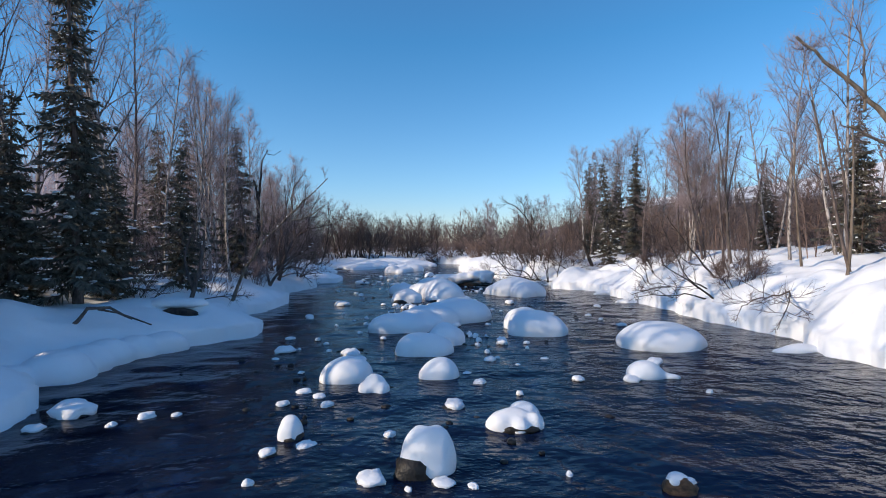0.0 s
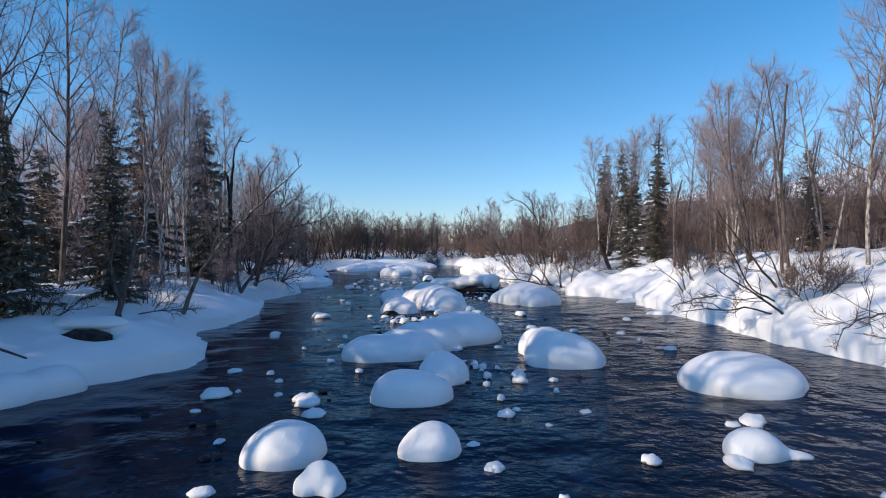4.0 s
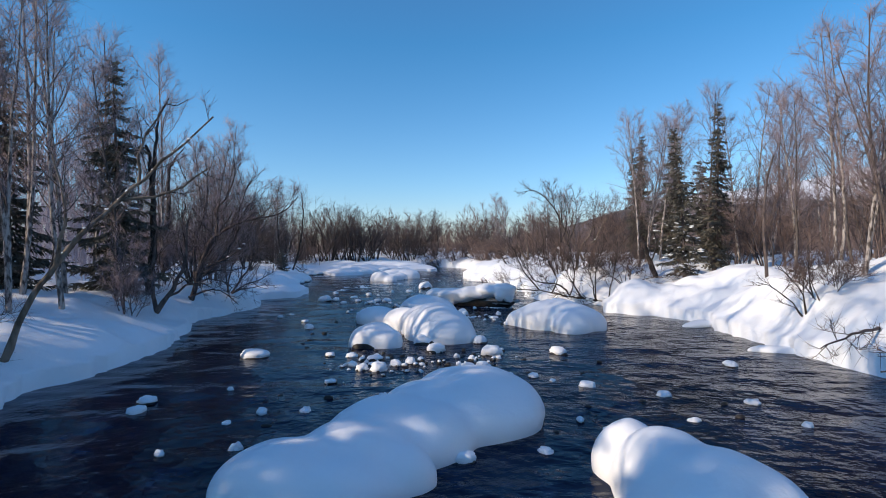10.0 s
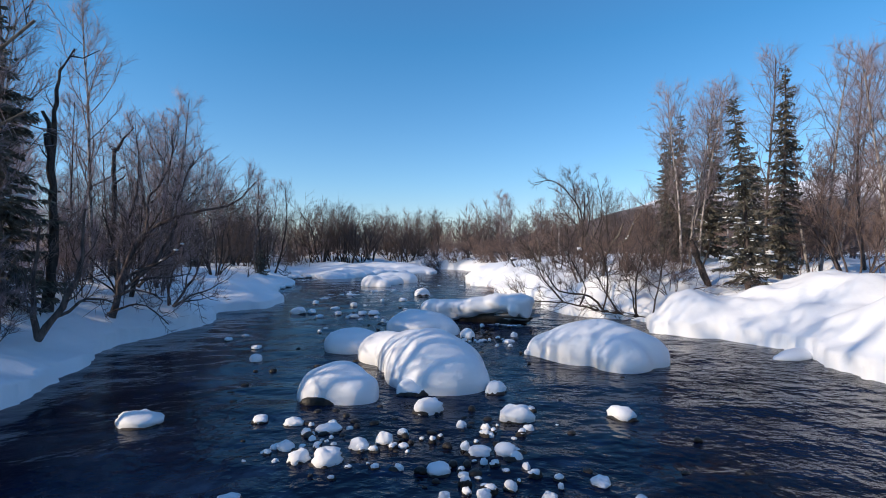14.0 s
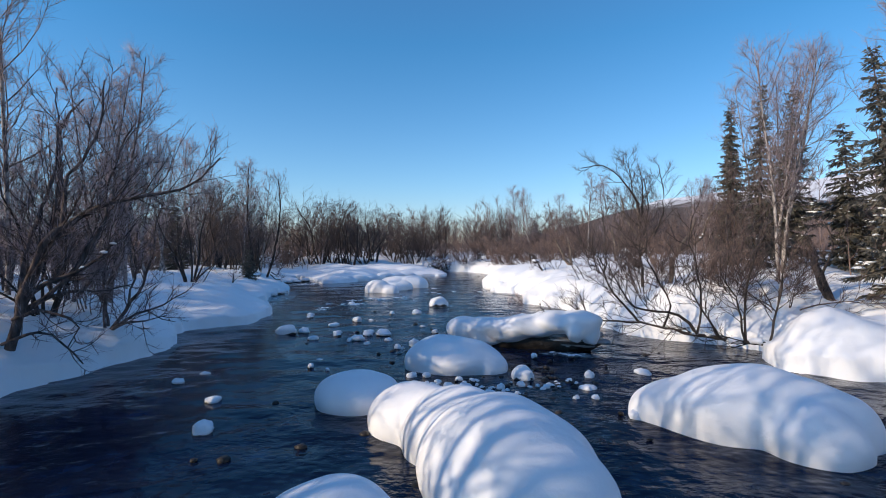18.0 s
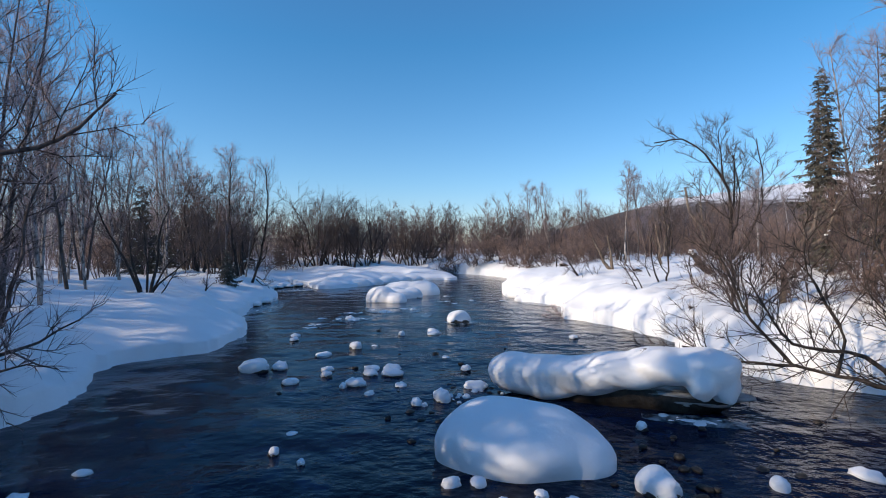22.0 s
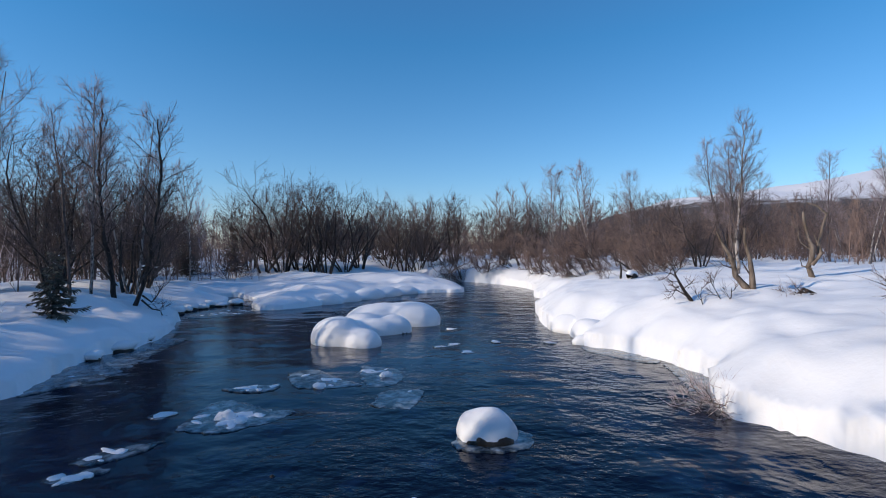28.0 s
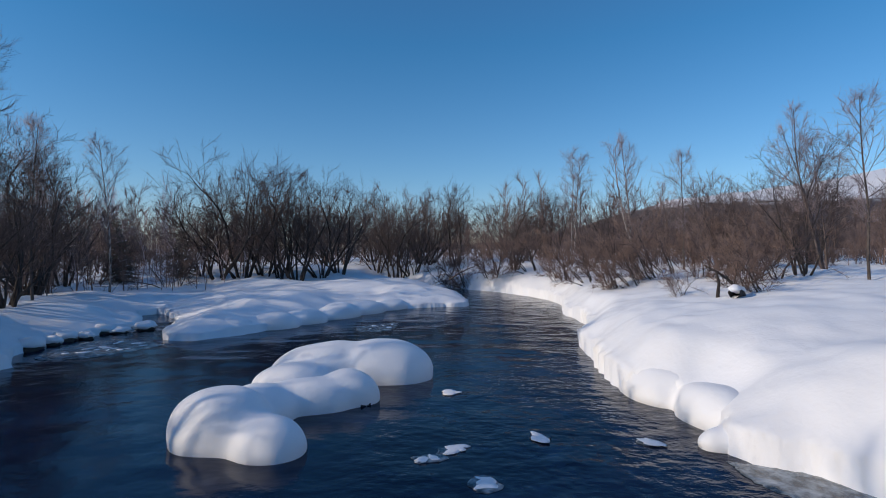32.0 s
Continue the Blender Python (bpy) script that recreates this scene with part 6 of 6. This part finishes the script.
drop(STONES, [
    (-4.03, 30.54, 0.29, 0.11), (-3.46, 33.72, 0.33, 0.17), (-2.88, 30.42, 0.39, 0.13), (-3.28, 27.44, 0.16, 0.08), (-5.26, 26.24, 0.24, 0.09), (-4.16, 25.15, 0.27, 0.09),
    (-5.08, 26.86, 0.19, 0.06), (1.89, 26.53, 0.21, 0.14), (1.67, 25.8, 0.29, 0.08), (1.95, 24.32, 0.26, 0.14), (1.2, 28.27, 0.17, 0.11), (-1.17, 26.02, 0.25, 0.09),
    (-0.92, 25.84, 0.2, 0.07), (-0.59, 26, 0.2, 0.07), (-0.3, 25.89, 0.21, 0.08), (0.06, 25.49, 0.19, 0.08), (0.35, 25.11, 0.22, 0.08), (-0.48, 25.49, 0.16, 0.07),
    (-0.12, 25.66, 0.14, 0.05), (1.08, 26, 0.13, 0.06),
])
drop(STONES, [
    (-2.89, 27.15, 0.12, 0.06), (-1.77, 29.29, 0.23, 0.11), (-3.06, 30.26, 0.15, 0.09), (-2.1, 30.32, 0.21, 0.09), (2.92, 26.79, 0.35, 0.08), (-0.84, 30.2, 0.42, 0.14),
    (-1.26, 26.61, 0.2, 0.1), (-0.99, 26.63, 0.2, 0.09), (-0.41, 26.4, 0.16, 0.07), (0.61, 26, 0.18, 0.09), (-0.78, 26.28, 0.15, 0.05), (-0.13, 26.3, 0.14, 0.05),
])
drop(STONES, [
    (-4.57, 31.67, 0.3, 0.14), (-3.6, 31.49, 0.28, 0.09), (-2.76, 31.57, 0.32, 0.09), (-2.37, 31.59, 0.37, 0.06), (-2.55, 29.81, 0.19, 0.08), (-1.39, 29.51, 0.35, 0.18),
    (-0.96, 31.57, 0.19, 0.1), (1.92, 35.08, 0.26, 0.09), (-5.37, 35.41, 0.27, 0.09), (-1.75, 36.17, 0.34, 0.1), (-3.25, 28.02, 0.17, 0.05),
    (-2.55, 35.52, 0.22, 0.14),
])
drop(STONES, [
    (-3.53, 31.07, 0.23, 0.11), (-2.73, 31.15, 0.28, 0.12), (-2.32, 31.18, 0.43, 0.09), (-5.24, 34.85, 0.24, 0.08), (-4.55, 38.73, 0.28, 0.13), (-2.62, 41.16, 0.26, 0.11),
    (-1.71, 35.71, 0.37, 0.07), (-1.35, 32.64, 0.17, 0.06), (-3.06, 33.97, 0.17, 0.04), (-4, 32.83, 0.36, 0.05),
])
drop(STONES, [
    (-4.29, 38.57, 0.18, 0.09), (-3.68, 40.44, 0.29, 0.08),
])
drop(STONES, [
    (-4.79, 40.34, 0.17, 0.06),
])
brown = stone(530, True)
brown.matrix_basis = pose(2.1, 4.77, -0.02, 0, 0, 20) @ Matrix.Diagonal((0.34, 0.28, 0.17, 1))


def gravel_bar(count, cx, cy, sx, sy, seed):
    """A scatter of further snow-capped stones on a shallow bar."""
    r = random.Random(seed)
    drop(STONES + BARE_STONES + BARE_STONES, [(r.gauss(cx, sx), r.gauss(cy, sy), w, w * r.uniform(0.4, 0.75)) for w in [r.uniform(0.05, 0.15) for _ in range(count)]])


gravel_bar(34, -1.2, 19.2, 0.45, 0.5, 1)
gravel_bar(44, 0.7, 18.9, 0.42, 0.8, 2)
gravel_bar(44, 0.1, 25.9, 0.75, 0.35, 3)
gravel_bar(22, -0.9, 29.6, 0.4, 0.4, 4)
gravel_bar(16, 0.6, 13.0, 0.3, 0.3, 5)


def pebbles():
    """Dark stones that just break the surface."""
    r = random.Random(23)
    lumps = []
    for cx, cy, sx, sy, n in ((-1.0, 19.2, 0.7, 0.8, 26), (0.6, 18.8, 0.5, 0.9, 30), (0.2, 25.7, 0.9, 0.5, 44), (-0.8, 16.2, 1.2, 0.8, 24), (0.3, 12.4, 0.7, 0.8, 20), (-1.0, 29.5, 0.8, 0.8, 30),
                              (-1.5, 7.5, 1.2, 0.9, 16), (0.8, 6.2, 0.6, 0.5, 10), (-2.5, 33.0, 1.6, 2.0, 24), (-2.6, 9.0, 1.2, 2.0, 24), (2.2, 16.5, 1.5, 2.5, 30), (1.6, 27.0, 0.9, 1.6, 34), (-1.4, 22.5, 1.6, 3.0, 30)):
        for _ in range(n):
            w = r.uniform(0.025, 0.075)
            lumps.append(ball(r.gauss(cx, sx), r.gauss(cy, sy), 0.0, w, w * r.uniform(0.6, 1.0), w * r.uniform(0.3, 0.7), r.uniform(0, 3), 5, 7, 2.4, 0.3, r.randint(0, 999), 2))
    v, f = merged(lumps)
    tagged(new("river_pebbles", mesh_from("river_pebbles", v, f, ROCK)), "dark wet pebbles breaking the surface of the shallows", "pebbles", kind="stuff")


pebbles()


# ---- ice ----
def ice_plate(points, label, thick=0.008, snowed=0.0):
    """A thin plate of ice afloat, with a ragged rim."""
    r = np.random.default_rng(int(abs(points[0][0] * 100)) + len(points))
    p = smooth_line(list(points) + [points[0]], 0.06)[:-1]
    p = p + r.normal(0, 0.018, p.shape)
    c = p.mean(0)
    base = new("ice_plate")
    base.location = (c[0], c[1], 0)
    tagged(base, label, "ice", "plates of ice on the river")
    n = len(p)
    v = [(0, 0, thick + 0.012)] + [((q[0] - c[0]) * 0.85, (q[1] - c[1]) * 0.85, thick + 0.010) for q in p] + [(q[0] - c[0], q[1] - c[1], thick + 0.002) for q in p] + [(q[0] - c[0], q[1] - c[1], -0.03) for q in p]
    bm = bmesh.new()
    vs = [bm.verts.new(q) for q in v]
    for i in range(n):
        j = (i + 1) % n
        bm.faces.new((vs[0], vs[1 + i], vs[1 + j]))
        for o in (1, 1 + n):
            bm.faces.new((vs[o + i], vs[o + n + i], vs[o + n + j], vs[o + j]))
    me = bpy.data.meshes.new("plate")
    bm.to_mesh(me)
    bm.free()
    me.materials.append(ICE)
    part("plate", me, base)
    if snowed:
        lumps = []
        for k in range(int(snowed)):
            q = c + (p[r.integers(n)] - c) * r.uniform(0.1, 0.8)
            w = r.uniform(0.04, 0.19)
            lumps.append(ball(q[0] - c[0], q[1] - c[1], thick + 0.006, w, w * r.uniform(0.3, 0.8), 0.013, r.uniform(0, 3), 5, 10, 2.0, 0.4, k, 2))
        v, f = merged(lumps)
        tagged(part("snow", mesh_from("snow", v, f, SNOW), base, "crusts of snow on the ice"), kind="stuff")


ice_plate([(-5.03, 38.29), (-5.06, 38.80), (-5.04, 39.56), (-4.51, 39.44), (-4.05, 39.11), (-3.72, 39.11), (-3.83, 38.68), (-4.11, 38.41), (-4.46, 38.17)], "large thin plate of blue-grey ice with snow crusts", snowed=14)
ice_plate([(-5.26, 40.27), (-4.92, 40.49), (-4.38, 40.50), (-4.50, 40.14), (-4.95, 40.10)], "long thin plate of ice with snow on it", snowed=8)
ice_plate([(-5.62, 37.20), (-5.55, 37.47), (-5.22, 37.74), (-4.97, 37.89), (-5.00, 37.60), (-5.22, 37.31), (-5.36, 37.14)], "narrow plate of clear ice in dark water", snowed=4)
ice_plate([(-5.62, 36.76), (-5.44, 36.83), (-5.32, 37.08), (-5.06, 37.06), (-5.23, 36.87), (-5.30, 36.68)], "small plate of crusted ice in dark water", snowed=8)
ice_plate([(-4.51, 41.40), (-4.06, 41.72), (-3.45, 40.97), (-2.98, 40.58), (-3.61, 40.35), (-4.12, 40.46)], "thin sheet of clear ice round small stones", snowed=5)
ice_plate([(-3.23, 42.07), (-2.51, 41.73), (-2.29, 41.06), (-2.48, 40.54), (-2.85, 40.5), (-3.1, 41.2)], "thin sheet of ice round a snow-capped stone", snowed=5)
ice_plate([(-2.65, 39.40), (-2.53, 40.12), (-1.98, 40.29), (-1.90, 39.79), (-2.07, 39.18)], "clear greenish plate of ice just awash", snowed=1)
ice_plate([(-5.71, 38.79), (-5.63, 38.97), (-5.40, 38.84), (-5.52, 38.69)], "small pale plate of ice", snowed=4)
ice_plate([(-1.87, 44.14), (-1.73, 44.24), (-1.47, 44.21), (-1.53, 44.05), (-1.78, 44.02)], "small frosted plate of ice in open water", snowed=4)
ice_plate([(-1.59, 44.35), (-1.41, 44.53), (-1.21, 44.53), (-1.34, 44.32), (-1.54, 44.25)], "small frosted plate of ice in open water", snowed=4)
ice_plate([(-1.25, 43.51), (-1.11, 43.70), (-0.94, 43.62), (-0.92, 43.39), (-1.13, 43.29)], "small frosted plate of ice in open water", snowed=6)
ice_plate([(0.86, 44.66), (0.97, 44.76), (1.12, 44.70), (1.08, 44.58), (0.93, 44.57)], "small frosted plate of ice in open water", snowed=4)
ice_plate([(-0.42, 44.80), (-0.30, 44.90), (-0.15, 44.84), (-0.20, 44.75), (-0.33, 44.73)], "small frosted plate of ice in open water", snowed=4)
ice_plate([(-1.52, 46.84), (-1.42, 46.96), (-1.28, 46.92), (-1.31, 46.80), (-1.43, 46.76)], "small frosted plate of ice in open water", snowed=5)
ice_plate([(-4.33, 54.11), (-3.23, 55.09), (-3.23, 53.57), (-4.01, 53.25)], "flat snowy plate of ice near the far bank", snowed=6)
ice_plate([(-8.09, 40.26), (-7.74, 41.03), (-8.2, 43.86), (-8.41, 45.26), (-9.2, 44.84), (-9.25, 42.48), (-8.5, 39.91)], "shelf of grey ice along the snowy bank", snowed=3)
ice_plate([(-1.25, 38.35), (-0.7, 38.4), (-0.42, 38.1), (-0.5, 37.7), (-0.95, 37.58), (-1.4, 37.75)], "ring of clear ice round a stone", snowed=2)
ice_plate([(1.65, 44.1), (1.75, 43.4), (2.2, 42.7), (2.75, 42.3), (2.9, 42.9), (2.3, 43.8)], "shelf of wet ice at the foot of the bank")
ice_plate([(2.85, 42.2), (2.75, 41.4), (2.55, 40.2), (2.9, 39.6), (3.3, 41.0), (3.2, 41.9)], "shelf of wet ice at the foot of the bank")
ice_plate([(-9.2, 51.6), (-8.6, 51.0), (-9.6, 49.4), (-10.6, 49.6), (-10.9, 51.2), (-10.2, 52.0)], "grey shelf of rough ice at the mouth of the inlet", snowed=16)

ice_plate([(1.4, 28.85), (2.0, 28.8), (2.6, 28.45), (2.55, 28.25), (2.0, 28.4), (1.4, 28.6)], "frosted shelf of ice under the snowy log", snowed=8)


# ---- hollow under the snow with an old log ----
def snow_hollow():
    base = new("sunken_log")
    base.location = (-6.45, 12.75, 0)
    tagged(base, "log in a hollow under the snow, darkened like the gap", "log")
    v, f = ball(0, 0.04, 0.57, 0.52, 0.15, 0.19, 0.05, 10, 20, 2.4, 0.25, 3, 2.5)
    # very dark bark: the hollow's shade is put into the log's colour
    part("log", mesh_from("log", v, f, WET_BARK), base)
    lumps = [ball(0.0, 0.30, 0.86, 0.62, 0.24, 0.13, 0.05, 10, 22, 2.2, 0.2, 8, 1.5), ball(-0.35, 0.34, 0.86, 0.45, 0.28, 0.15, 0, 10, 20, 2.2, 0.2, 9, 1.5)]
    v, f = merged(lumps)
    part("snow_cap", mesh_from("snow_cap", v, f, SNOW), base)


snow_hollow()


# ---- dark stones and gaps under the snow edge of the shaded bank ----
def edge_stone(x, y, w, h, seed):
    base = new("edge_stone")
    base.location = (x, y, 0)
    tagged(base, "dark wet stone under the snow edge of the bank", "stone", "stones along the shaded bank")
    v, f = ball(0, 0, 0.02, w * 0.5, w * 0.36, h * 0.6, 0.4 * seed, 9, 14, 2.1, 0.4, seed, 2.0)
    part("rock", mesh_from("rock", v, f, ROCK), base)
    v, f = ball(-0.1 * w, 0.12 * w, h * 0.72, w * 0.62, w * 0.48, h * 0.35 + 0.07, 0.4 * seed, 8, 14, 2.1, 0.3, seed + 3, 1.6)
    part("snow_cap", mesh_from("snow_cap", v, f, SNOW), base)


for k, row in enumerate([(-11.43, 51.63, 0.50, 0.20), (-11.27, 52.87, 0.60, 0.20), (-11.36, 50.44, 0.50, 0.24), (-9.80, 46.51, 0.70, 0.26), (-10.50, 53.64, 0.70, 0.16), (-10.07, 47.34, 0.35, 0.12), (-9.23, 44.69, 0.50, 0.20), (-11.10, 51.96, 0.35, 0.14), (-11.40, 51.13, 0.40, 0.15), (-10.90, 53.02, 0.50, 0.10), (-9.01, 43.47, 0.60, 0.18), (-9.02, 41.36, 0.30, 0.22), (-9.02, 42.55, 0.40, 0.14)]):
    edge_stone(*row, 700 + k)
